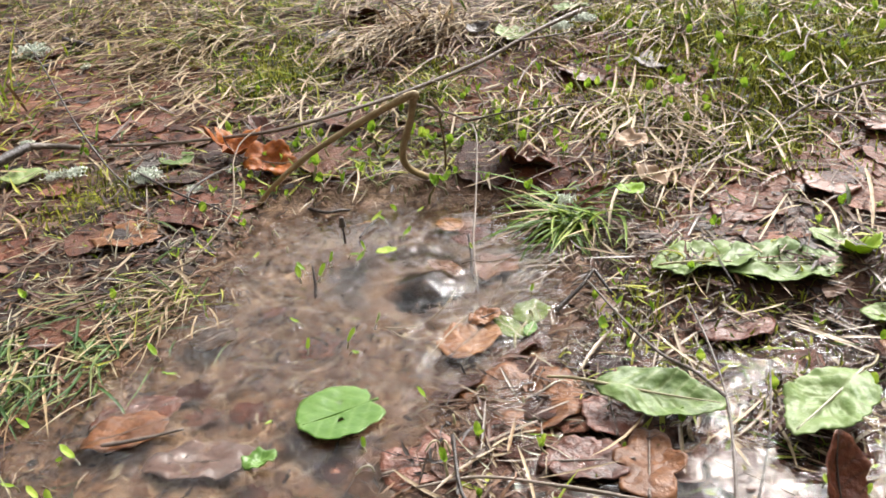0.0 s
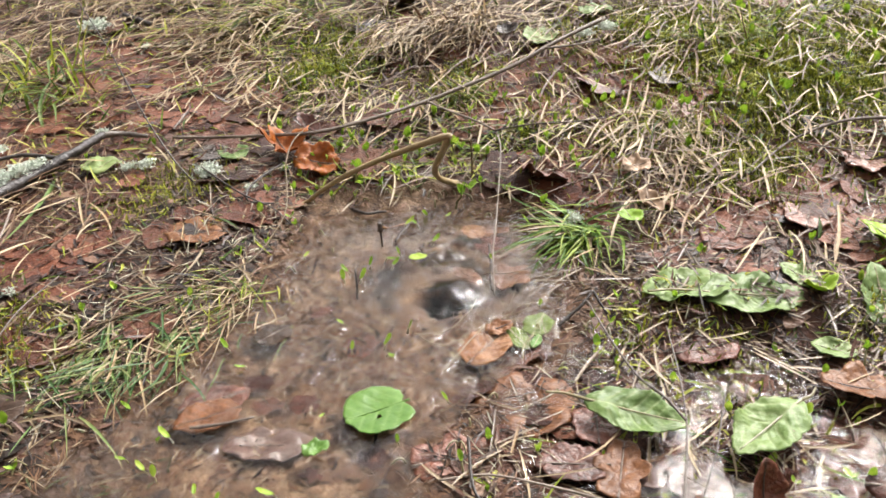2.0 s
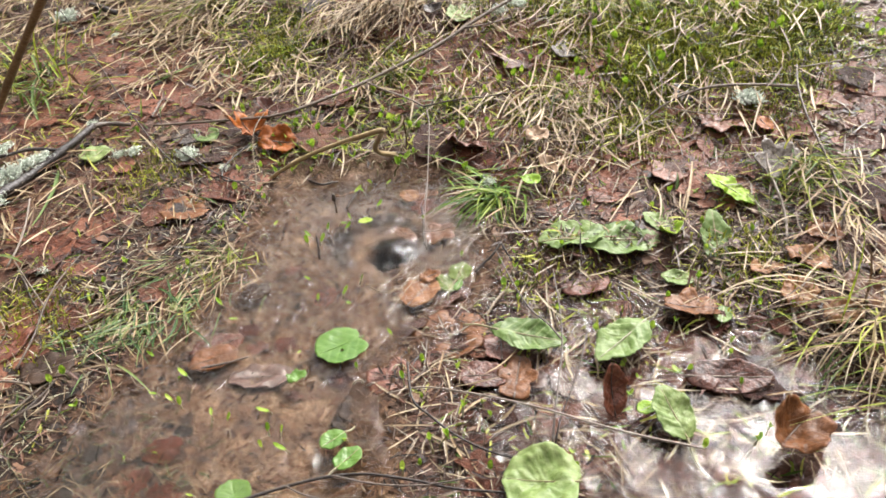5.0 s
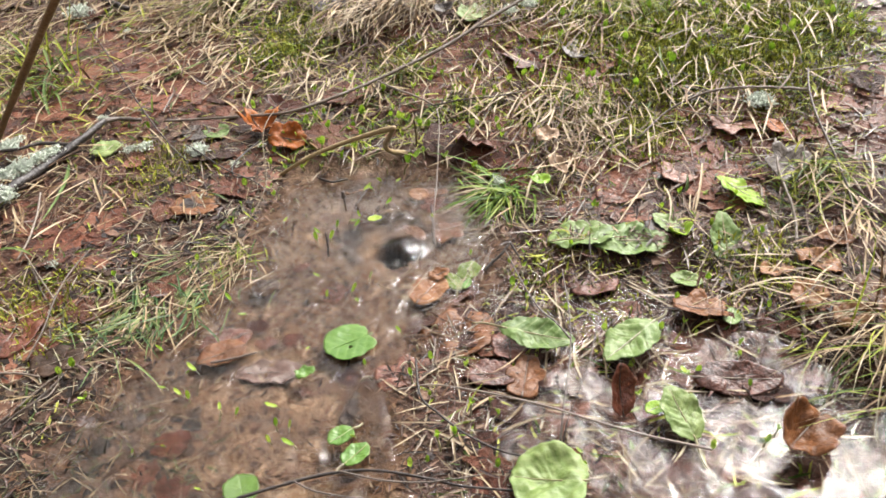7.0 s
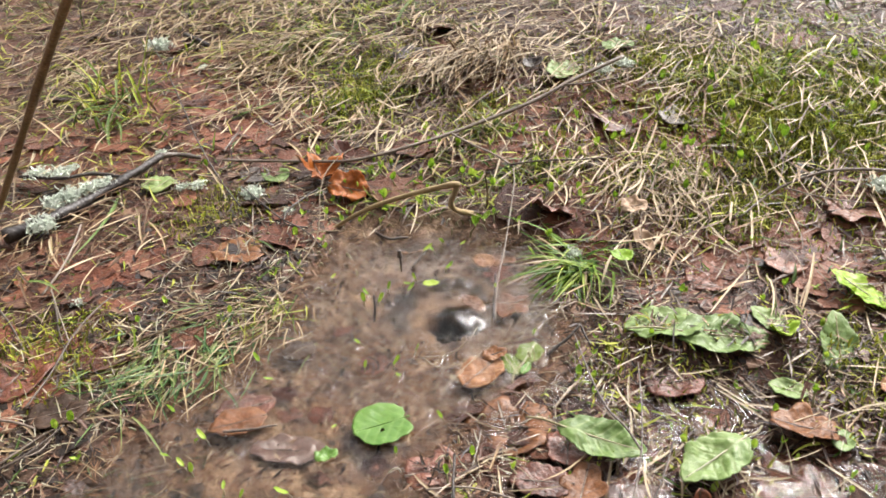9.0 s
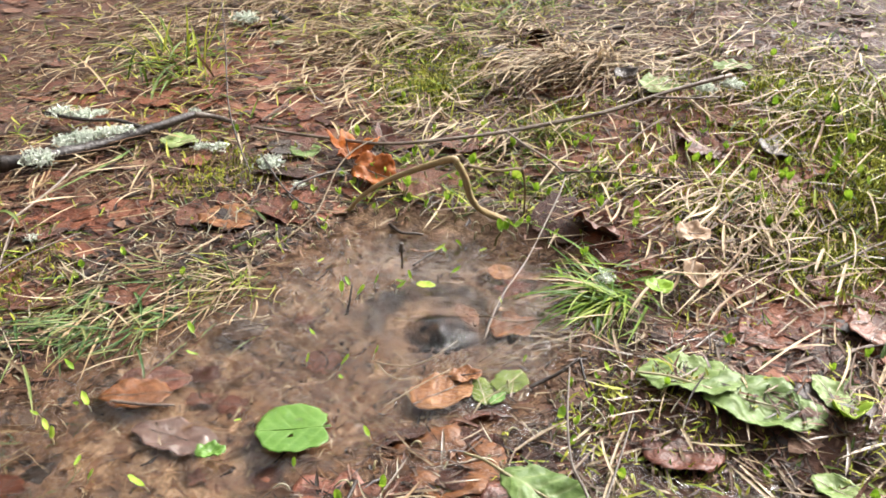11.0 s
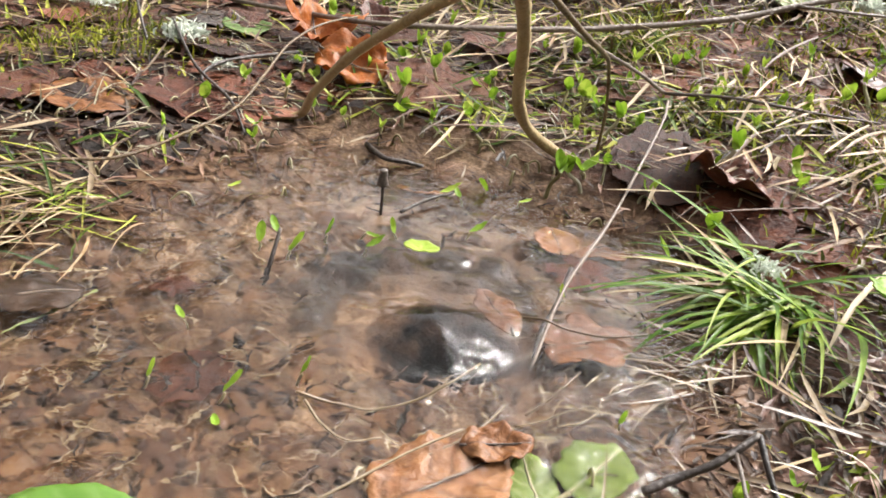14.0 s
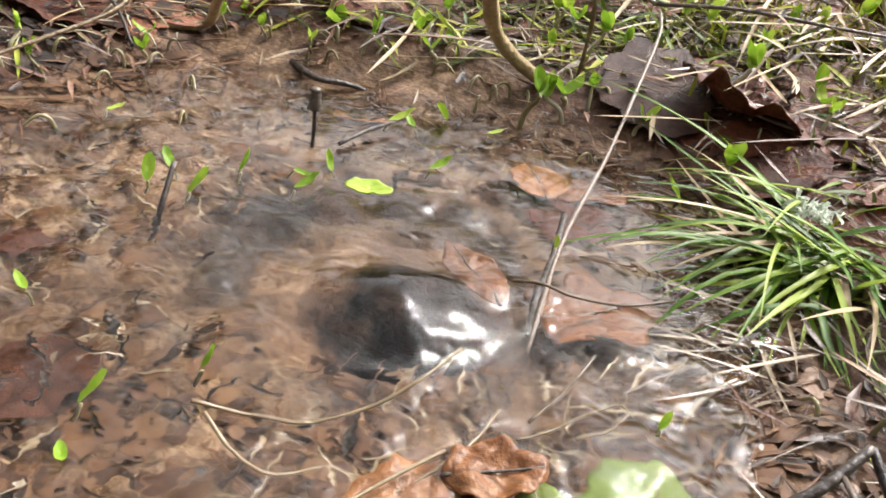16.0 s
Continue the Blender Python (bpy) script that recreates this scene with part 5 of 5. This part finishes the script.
stick("dry_stem", [(0.581, 0.157, 0.106), (0.559, 0.107, 0.096), (0.543, 0.047, 0.083), (0.534, -0.018, 0.067), (0.520, -0.082, 0.055), (0.506, -0.130, 0.041), (0.488, -0.151, 0.028)], 0.0015, 0.0018, M["twig"], "thin grey dry stem lying down the bank", "stem",
      [([(0.696, 0.147, 0.110), (0.637, 0.148, 0.108), (0.579, 0.150, 0.105)], 0.0012, 0.001), ([(0.502, -0.136, 0.037), (0.453, -0.172, 0.019), (0.407, -0.202, 0.011)], 0.0014, 0.001)])
stick("dry_stem", [(0.479, 0.037, 0.066), (0.459, -0.020, 0.052), (0.447, -0.083, 0.041), (0.437, -0.119, 0.031), (0.417, -0.163, 0.023), (0.391, -0.225, 0.015), (0.367, -0.286, 0.011)], 0.0018, 0.0022, M["twig"], "pale dry stem lying over brown leaves", "stem")
stick("dead_stalk", [(0.129, -0.145, 0.035), (0.118, -0.211, 0.035), (0.107, -0.262, 0.031), (0.092, -0.306, 0.025), (0.077, -0.344, 0.017), (0.066, -0.375, -0.000)], 0.0007, 0.0013, M["bark"], "dark upright dead stalk in the wet litter", "stalk",
      [([(0.116, -0.300, 0.031), (0.097, -0.330, 0.023), (0.078, -0.358, 0.015), (0.067, -0.379, -0.000)], 0.0006, 0.001), ([(0.143, -0.244, 0.041), (0.126, -0.280, 0.035), (0.116, -0.300, 0.031)], 0.0007, 0.0009), ([(0.107, -0.262, 0.031), (0.098, -0.234, 0.033), (0.087, -0.203, 0.029), (0.080, -0.148, 0.025), (0.076, -0.068, 0.018)], 0.0012, 0.0009)])
stick("long_twig", [(-0.088, -0.279, 0.010), (-0.051, -0.280, 0.012), (-0.012, -0.296, 0.013), (0.026, -0.317, 0.015), (0.067, -0.343, 0.017), (0.106, -0.370, 0.017), (0.149, -0.395, 0.015), (0.202, -0.421, 0.013)], 0.0009, 0.0013, M["twig"], "long thin pinkish twig across the wet litter", "twig")
stick("long_twig", [(-0.061, -0.243, 0.016), (-0.063, -0.296, 0.014), (-0.049, -0.324, 0.015), (-0.028, -0.354, 0.014), (0.001, -0.379, 0.011), (0.034, -0.396, 0.009)], 0.0014, 0.0011, M["bark"], "thin dark twig in shallow water", "twig")
stick("dark_twig", [(-0.250, -0.387, 0.008), (-0.207, -0.380, 0.009), (-0.164, -0.376, 0.010), (-0.121, -0.381, 0.011), (-0.079, -0.397, 0.011), (-0.039, -0.416, 0.011), (0.012, -0.431, 0.010)], 0.0018, 0.0012, M["bark"], "dark wet twigs along the front of the pool", "twig",
      [([(-0.153, -0.376, 0.011), (-0.111, -0.397, 0.013), (-0.069, -0.407, 0.013), (-0.021, -0.408, 0.013)], 0.0011, 0.0007), ([(-0.196, -0.380, 0.011), (-0.175, -0.396, 0.011), (-0.134, -0.411, 0.009)], 0.001, 0.0007)])
stick("forked_twig", [(-0.500, -0.261, 0.016), (-0.483, -0.245, 0.020), (-0.465, -0.233, 0.023), (-0.449, -0.209, 0.023), (-0.438, -0.192, 0.025)], 0.0016, 0.0009, M["twig"], "pale forked twig at the pool's edge", "twig",
      [([(-0.465, -0.233, 0.023), (-0.453, -0.222, 0.020), (-0.446, -0.206, 0.021)], 0.0009, 0.0006), ([(-0.519, -0.177, 0.022), (-0.495, -0.180, 0.021), (-0.469, -0.190, 0.020)], 0.0016, 0.0012)])
stick("leaning_twig", [(-0.491, -0.161, 0.019), (-0.479, -0.119, 0.027), (-0.473, -0.059, 0.033), (-0.465, -0.016, 0.033), (-0.451, 0.035, 0.029)], 0.0013, 0.0009, M["twig"], "grey twig leaning on wet brown leaves", "twig",
      [([(-0.474, -0.069, 0.032), (-0.503, -0.017, 0.032), (-0.532, 0.036, 0.032)], 0.001, 0.0007)])
stick("lichened_twig", [(-0.543, 0.033, 0.027), (-0.533, 0.069, 0.036), (-0.533, 0.118, 0.040), (-0.536, 0.165, 0.047)], 0.0016, 0.0014, M["twig"], "short grey twig leaning on the thick branch", "twig")
stick("bent_twig", [(0.045, -0.088, 0.004), (0.057, -0.080, 0.008), (0.070, -0.074, 0.015), (0.084, -0.062, 0.023)], 0.0019, 0.0015, M["bark"], "dark broken twig bent over in shallow water", "twig",
      [([(0.084, -0.062, 0.023), (0.088, -0.074, 0.017), (0.093, -0.085, 0.010)], 0.0014, 0.0012)])
stick("sprouting_stick", [(-0.148, 0.005, -0.02), (-0.147, 0.012, 0.0), (-0.148, 0.026, 0.014)], 0.0014, 0.0012, M["bark"], "thin dark stick standing in the pool", "stick")
stick("sunken_twig", [(0.001, 0.074, 0.004), (-0.002, 0.040, 0.000), (-0.006, 0.016, -0.004), (-0.007, -0.005, -0.008)], 0.0014, 0.0016, M["bark"], "dark twig end sunken near the spring", "twig")
stick("sunken_twig", [(-0.289, -0.186, 0.002), (-0.262, -0.184, 0.002), (-0.236, -0.179, 0.002)], 0.0016, 0.0009, M["bark"], "dark twig lying in the pool", "twig")
stick("dark_root", [(-0.235, 0.271, 0.033), (-0.270, 0.213, 0.033), (-0.273, 0.182, 0.027), (-0.243, 0.176, 0.023)], 0.0016, 0.001, M["bark"], "thin dark rootlet on wet soil", "root")
stick("thin_twig", [(-0.346, 0.275, 0.038), (-0.283, 0.192, 0.033), (-0.244, 0.166, 0.023), (-0.221, 0.141, 0.011)], 0.0012, 0.0008, M["bark"], "thin dark red twig beside the pool", "twig")
stick("dry_stem", [(-0.556, 0.635, 0.162), (-0.479, 0.477, 0.126), (-0.410, 0.326, 0.086), (-0.371, 0.266, 0.051), (-0.341, 0.228, 0.032)], 0.0008, 0.0011, M["bark"], "thin upright dry stem on the bank", "stem")
stick("far_twig", [(-0.547, 0.828, 0.089), (-0.517, 0.802, 0.086), (-0.490, 0.769, 0.086)], 0.0055, 0.0045, M["bark"], "short broken dark stick on the bank", "stick")
stick("dark_crumb_root", [(-0.154, 0.191, 0.002), (-0.135, 0.170, 0.004), (-0.119, 0.173, 0.003), (-0.110, 0.178, 0.000)], 0.0020, 0.0014, M["bark"], "knobbly dark rootlet at the water line", "root")
stick("sunken_twig", [(-0.103, 0.100, 0.002), (-0.095, 0.118, 0.003), (-0.085, 0.133, 0.004)], 0.0012, 0.0010, M["bark"], "dark twig lying at the water line", "twig")
for pts in ([(-0.071, -0.137, 0.002), (-0.058, -0.120, 0.004), (-0.043, -0.100, 0.006), (-0.026, -0.081, 0.008)], [(-0.093, -0.087, 0.010), (-0.078, -0.081, 0.004), (-0.064, -0.077, 0.002), (-0.048, -0.068, 0.006), (-0.037, -0.058, 0.011), (-0.028, -0.038, 0.010)], [(-0.089, -0.088, 0.008), (-0.078, -0.095, 0.003), (-0.068, -0.098, 0.002), (-0.056, -0.091, 0.001)],
            [(-0.016, 0.008, 0.010), (-0.006, 0.007, 0.012), (0.006, 0.010, 0.008), (0.025, 0.015, 0.006), (0.044, 0.026, 0.006)], [(-0.040, -0.099, 0.003), (-0.031, -0.089, 0.003), (-0.020, -0.073, 0.004), (-0.013, -0.056, 0.005)], [(-0.004, -0.055, 0.002), (0.006, -0.038, 0.003), (0.015, -0.017, 0.004)],
            [(-0.007, -0.064, 0.001), (0.009, -0.051, 0.002), (0.022, -0.039, 0.003), (0.027, -0.044, 0.003)], [(0.010, -0.059, 0.002), (0.019, -0.053, 0.003), (0.026, -0.041, 0.003)]):
    stick("pale_stalk", [(x, y, z - 0.003) for x, y, z in pts], 0.0006, 0.0005, M["reed"], "pale dead stalk lying in the water", "stalk", group="pale stalks in the pool")
stick("bud_stalk", [(-0.118, 0.111, -0.02), (-0.118, 0.111, 0.0), (-0.119, 0.112, 0.012)], 0.001, 0.001, M["bark"], "short dark bud standing in the water", "bud",
      [([(-0.119, 0.112, 0.011), (-0.119, 0.112, 0.016), (-0.119, 0.112, 0.021)], 0.0032, 0.0022)])


stick("pale_twig", [(-0.500, -0.245, 0.013), (-0.484, -0.226, 0.015), (-0.463, -0.196, 0.014), (-0.446, -0.182, 0.016)], 0.0015, 0.0008, M["twig"], "pale twig at the murky edge of the pool", "twig")
stick("grey_twig", [(-0.529, 0.027, 0.024), (-0.513, -0.004, 0.024), (-0.500, -0.035, 0.021), (-0.478, -0.073, 0.018)], 0.0016, 0.0012, M["twig"], "grey twig lying on wet brown leaves", "twig", [([(-0.500, -0.035, 0.021), (-0.482, -0.028, 0.026), (-0.463, -0.026, 0.027)], 0.0009, 0.0006)])
stick("grey_twig", [(-0.595, 0.02, 0.026), (-0.560, -0.02, 0.022), (-0.522, -0.075, 0.017), (-0.50, -0.12, 0.014)], 0.0013, 0.0009, M["bark"], "thin dark twig lying on wet brown leaves", "twig")


def broad_blade(place, heading, length, width, rise, droop):
    """One broad grass blade that can be told apart."""
    z = float(max(height(place[0], place[1]), 0.0)) + 0.004
    ob = blades("broad_grass", [(place[0], place[1], z)], [radians(heading)], [length], [width], [rise], [droop], M["lush"], 9, 0.004)
    tagged(ob, "broad dark green grass blade lying on the bank", "grass", "broad grass on the bank")


for x, y, a, l, w, u, d in ((-0.411, 0.502, 30, 0.13, 0.007, 0.2, 0.25), (-0.522, 0.268, 282, 0.20, 0.006, 0.15, 0.2), (-0.575, 0.066, 340, 0.07, 0.006, 0.3, 0.5), (-0.634, 0.664, 290, 0.22, 0.006, 0.4, 0.6), (-0.575, 0.414, 110, 0.20, 0.006, 0.3, 0.5),
                            (-0.60, 0.56, 250, 0.15, 0.006, 0.5, 0.8), (-0.59, 0.50, 300, 0.13, 0.005, 0.4, 0.7), (-0.66, 0.60, 320, 0.14, 0.005, 0.4, 0.6), (-0.36, 0.72, 60, 0.16, 0.006, 0.5, 0.6), (-0.14, 0.80, 75, 0.16, 0.007, 0.5, 0.5), (0.39, 0.22, 80, 0.12, 0.005, 0.5, 0.6), (0.36, 0.36, 25, 0.14, 0.004, 0.2, 0.3)):
    broad_blade((x, y), a, l, w, u, d)


def shoot(seed):
    """A pale curled shoot."""
    r = random.Random(seed)
    s, h = r.uniform(0.007, 0.013), r.uniform(0.004, 0.009)
    v, f = tube_data([Vector(p) for p in ((0, 0, -0.003), (s * 0.15, 0, h * 0.7), (s * 0.55, 0.001, h), (s, 0.002, h * 0.45))], 0.0010, 0.0006, 5, 6, 0.05, seed)
    ob = mesh_object("pale_shoot", v, f, M["stem"])
    return tagged(ob, "pale curled shoot rising from wet soil", "shoot", "pale shoots")


SHOOTS = [shoot(k) for k in range(5)]
for k, (x, y, z) in enumerate(scatter(150, (-0.5, -0.3, 0.3, 0.32), lambda x, y: np.exp(-((shore(x, y) - 0.03) / 0.05) ** 2) * (0.35 + 0.65 * smooth(-0.1, 0.05, y)))):
    m = Matrix.Translation((x, y, max(z, -0.004))) @ Matrix.Rotation(rng.uniform(0, 6.28), 4, "Z")
    if k < 5:
        SHOOTS[k].matrix_world = m
    else:
        copy_thing(SHOOTS[k % 5], m)


# ---- lichen ----
def lichen(place, size, n, seed, label="pale grey-green branching lichen clump"):
    r = random.Random(seed)
    verts, faces = [], []
    for k in range(n):
        a, b = r.uniform(0, 6.28), r.uniform(0.1, 1.35)
        root = Vector((r.gauss(0, 0.3), r.gauss(0, 0.3), r.uniform(0, 0.25))) * size
        d = Vector((math.cos(a) * math.cos(b), math.sin(a) * math.cos(b), math.sin(b)))
        w = d.orthogonal().normalized()
        w.rotate(Matrix.Rotation(r.uniform(0, 6.28), 3, d))
        l, base = size * r.uniform(0.14, 0.34), len(verts)
        for j, (f, wd) in enumerate(((0, 0.02), (0.4, 0.04), (0.75, 0.065), (1.0, 0.04))):
            bend = Vector((r.uniform(-1, 1), r.uniform(-1, 1), r.uniform(-0.5, 1))) * size * 0.07 * j
            c = root + d * l * f + bend
            c.z = max(c.z, 0.0)
            verts += [c + w * wd * size, c + d.cross(w) * wd * size * 0.5, c - w * wd * size]
        for j in range(3):
            for q in range(2):
                i = base + 3 * j + q
                faces.append((i, i + 1, i + 4, i + 3))
    ob = mesh_object("lichen_clump", verts, faces, M["lichen"])
    ob.matrix_world = Matrix.Translation(place)
    return tagged(ob, label, "lichen", "lichen clumps")


for k, (p, s, n) in enumerate([((-0.589, 0.794, 0.074), 0.032, 60), ((0.497, 0.125, 0.075), 0.024, 80), ((-0.596, 0.239, 0.038), 0.024, 60), ((-0.577, 0.249, 0.043), 0.024, 60), ((-0.558, 0.267, 0.044), 0.022, 50), ((-0.544, 0.281, 0.046), 0.018, 40),
                               ((-0.589, 0.169, 0.042), 0.026, 60), ((-0.331, 0.265, 0.027), 0.022, 60), ((-0.411, 0.285, 0.035), 0.016, 40), ((-0.434, 0.282, 0.034), 0.013, 30), ((-0.638, 0.295, 0.056), 0.022, 50), ((-0.608, 0.298, 0.054), 0.020, 50),
                               ((-0.601, 0.322, 0.052), 0.014, 30), ((-0.235, 0.262, 0.027), 0.010, 24), ((-0.273, 0.212, 0.028), 0.010, 24), ((-0.482, 0.366, 0.051), 0.012, 24), ((-0.494, 0.013, 0.025), 0.012, 24), ((0.099, 0.082, 0.023), 0.013, 26),
                               ((-0.485, 0.694, 0.067), 0.012, 24), ((0.208, 0.509, 0.100), 0.020, 40), ((0.245, 0.516, 0.106), 0.020, 40)]):
    lichen(p, s, int(n * 4), k)


# ---- seedlings ----
def seedling(size, lean, spread, seed):
    """A pale curved stem with two fresh seed leaves."""
    ob = empty("seedling", Matrix())
    pts = [Vector((0, 0, -0.006)), Vector((lean * 0.25, 0, size * 0.4)), Vector((lean * 0.8, 0, size * 0.8)), Vector((lean, 0, size))]
    v, f = tube_data(pts, 0.0012, 0.0009, 4, 6, 0.05, seed)
    mesh_object("stem", v, f, M["stem"], ob)
    for k, (side, l) in enumerate(((0, 0.0112), (170 + 20 * (seed % 3), 0.0098))):
        blade = new("leaf", leaf_mesh("leaf", oval(0.25 + 0.04 * (seed % 3), 0.35), l, M["green"], seed=seed * 3 + k, cup=0.5, wave=0.08, fold=0.25, rings=4, spokes=18, veins=0, relief=0.01))
        blade.parent = ob
        blade.matrix_local = Matrix.Translation((lean, 0, size)) @ Matrix.Rotation(radians(side + 37 * seed), 4, "Z") @ Matrix.Rotation(-radians(spread + 12 * k), 4, "Y")
    return tagged(ob, "tiny bright green seedling with a pale stem", "seedling", "seedlings")


SEEDLINGS = [seedling(s, l, sp, k) for k, (s, l, sp) in enumerate([(0.006, 0.004, 50), (0.010, 0.006, 68), (0.013, -0.004, 58), (0.008, 0.009, 75), (0.004, 0.005, 40), (0.016, 0.008, 62)])]
used = set()


def floating_leaf(seed):
    """A single narrow seed leaf on a short pale stalk, as they stand in the water."""
    ob = empty("seedling", Matrix())
    v, f = tube_data([Vector((0, 0, -0.008)), Vector((0.001, 0, -0.004)), Vector((0.002, 0.001, 0.0))], 0.0008, 0.0006, 4, 6, 0.05, seed)
    mesh_object("stem", v, f, M["stem"], ob)
    blade = new("leaf", leaf_mesh("leaf", oval(0.17 + 0.05 * (seed % 2), 0.2), 0.011 + 0.002 * (seed % 3), M["green"], seed=seed + 70, cup=0.4, wave=0.08, fold=0.3, rings=4, spokes=18, veins=0, relief=0.01))
    blade.parent = ob
    blade.matrix_local = Matrix.Translation((0.002, 0.001, 0.0)) @ Matrix.Rotation(-radians((12, 55, 28, 70)[seed % 4]), 4, "Y")
    return tagged(ob, "narrow bright green seed leaf rising from the water", "seedling", "seedlings")


FLOATING = [floating_leaf(k) for k in range(4)]
sown = []


def sow(places, scale=(0.65, 1.05), spring=False):
    for x, y, z in places:
        if any(math.hypot(x - a, y - b) < 0.011 for a, b in sown) or (not spring and -0.23 < x < 0.0 and -0.13 < y < 0.16 and shore(x, y) < -0.012):
            continue
        if math.hypot(x + 0.131, y + 0.184) < 0.037:
            continue
        sown.append((x, y))
        wet = float(shore(x, y)) < -0.012
        kinds, offset = (FLOATING, 100) if wet else (SEEDLINGS, 0)
        k = int(rng.integers(len(kinds)))
        s, foot = rng.uniform(*scale), 0.0 if wet else float(max(height(x, y), -0.006))
        m = Matrix.Translation((x, y, foot)) @ Matrix.Rotation(rng.uniform(0, 6.28), 4, "Z") @ Matrix.Diagonal((s, s, s, 1))
        if k + offset not in used:
            used.add(k + offset)
            kinds[k].matrix_world = m
        else:
            copy_thing(kinds[k], m).scale = (s, s, s)


sow([(x, y, 0) for x, y in ((-0.109, 0.049), (-0.098, 0.075), (-0.074, 0.139), (-0.041, 0.152), (-0.048, 0.146), (-0.134, 0.054), (-0.100, -0.068), (-0.123, -0.092), (-0.121, -0.104), (-0.154, -0.095), (-0.159, -0.051), (-0.206, 0.083),
                             (-0.090, 0.139), (-0.155, 0.044), (-0.160, 0.030), (-0.144, 0.026), (-0.149, 0.034), (-0.061, 0.094), (-0.116, 0.068))], (0.8, 1.1), True)
sow([(-0.302, -0.195, 0.015), (-0.361, -0.303, 0.015), (-0.328, -0.299, 0.015), (-0.308, -0.238, 0.015), (-0.177, -0.179, 0.015), (-0.070, -0.177, 0.015), (-0.156, -0.114, 0.015), (-0.155, 0.041, 0.015), (-0.126, 0.027, 0.015), (-0.075, 0.043, 0.015), (0.008, 0.191, 0.032), (-0.010, 0.155, 0.016), (-0.005, 0.316, 0.047), (-0.220, -0.316, 0.015), (-0.195, -0.325, 0.015), (-0.203, -0.301, 0.015), (-0.045, -0.357, 0.017), (-0.047, -0.292, 0.015), (-0.085, -0.384, 0.016), (-0.002, -0.258, 0.015), (0.009, -0.312, 0.015), (-0.097, -0.074, 0.015), (-0.124, -0.113, 0.015)])
sow([(-0.303, -0.200, 0.015), (-0.316, -0.230, 0.015), (-0.334, -0.214, 0.015), (-0.179, -0.178, 0.015), (-0.155, -0.123, 0.015), (-0.067, -0.170, 0.015), (-0.115, -0.116, 0.015), (-0.089, -0.089, 0.015), (-0.154, 0.067, 0.015), (0.005, -0.257, 0.015), (-0.068, -0.267, 0.016), (0.072, -0.116, 0.015), (0.091, -0.093, 0.015), (0.123, -0.075, 0.017), (0.113, -0.062, 0.017), (-0.045, -0.232, 0.016), (-0.098, -0.173, 0.015), (-0.116, -0.224, 0.015), (-0.220, -0.060, 0.015), (-0.269, -0.075, 0.015)])
sow([(-0.004, 0.197, 0.038), (0.004, 0.192, 0.037), (-0.003, 0.185, 0.032), (-0.010, 0.187, 0.033), (0.006, 0.186, 0.034), (-0.026, 0.174, 0.021), (-0.041, 0.128, 0.012), (-0.036, 0.136, 0.012), (-0.071, 0.115, 0.010), (-0.063, 0.162, 0.013), (0.064, 0.289, 0.053), (0.069, 0.302, 0.056), (0.033, 0.182, 0.029), (0.077, 0.133, 0.021), (0.057, 0.122, 0.016), (0.122, 0.179, 0.041), (-0.137, 0.216, 0.029), (-0.121, 0.210, 0.027), (-0.166, 0.071, 0.012), (-0.096, -0.081, 0.012), (-0.120, -0.101, 0.006), (-0.118, -0.110, 0.006), (-0.149, -0.101, 0.006)], (1.0, 1.5))
sow([(-0.146, 0.026, 0.020), (-0.142, 0.014, 0.018), (-0.157, 0.033, 0.020), (-0.137, 0.022, 0.016), (-0.106, 0.031, 0.010), (-0.099, 0.058, 0.010), (-0.197, 0.064, 0.010), (-0.270, 0.075, 0.019), (-0.261, 0.101, 0.023), (-0.227, 0.159, 0.017), (-0.217, 0.149, 0.014), (-0.229, 0.149, 0.015), (-0.239, 0.094, 0.013), (-0.173, 0.203, 0.018), (-0.197, 0.204, 0.019), (-0.147, 0.194, 0.017), (-0.072, 0.228, 0.032), (-0.059, 0.284, 0.036), (-0.046, 0.057, 0.006), (0.001, 0.047, 0.010), (0.034, -0.047, 0.010), (0.038, -0.055, 0.010), (0.073, -0.087, 0.014), (0.076, -0.091, 0.014), (0.103, -0.070, 0.015), (-0.006, -0.109, 0.008), (-0.045, -0.107, 0.006)])
sow(scatter(85, (-0.28, 0.15, 0.3, 0.42), lambda x, y: dry(x, y) * (0.25 + GREEN(x, y))), (0.9, 1.5))
sow(scatter(60, (-0.5, -0.05, 0.5, 0.7), lambda x, y: dry(x, y) * (0.25 + GREEN(x, y))))
sow(scatter(75, (-0.45, -0.42, 0.4, 0.0), lambda x, y: 0.25 + 0.75 * dry(x, y)))
sow(scatter(110, (0.2, 0.2, 1.0, 1.0), GREEN), (0.9, 1.5))
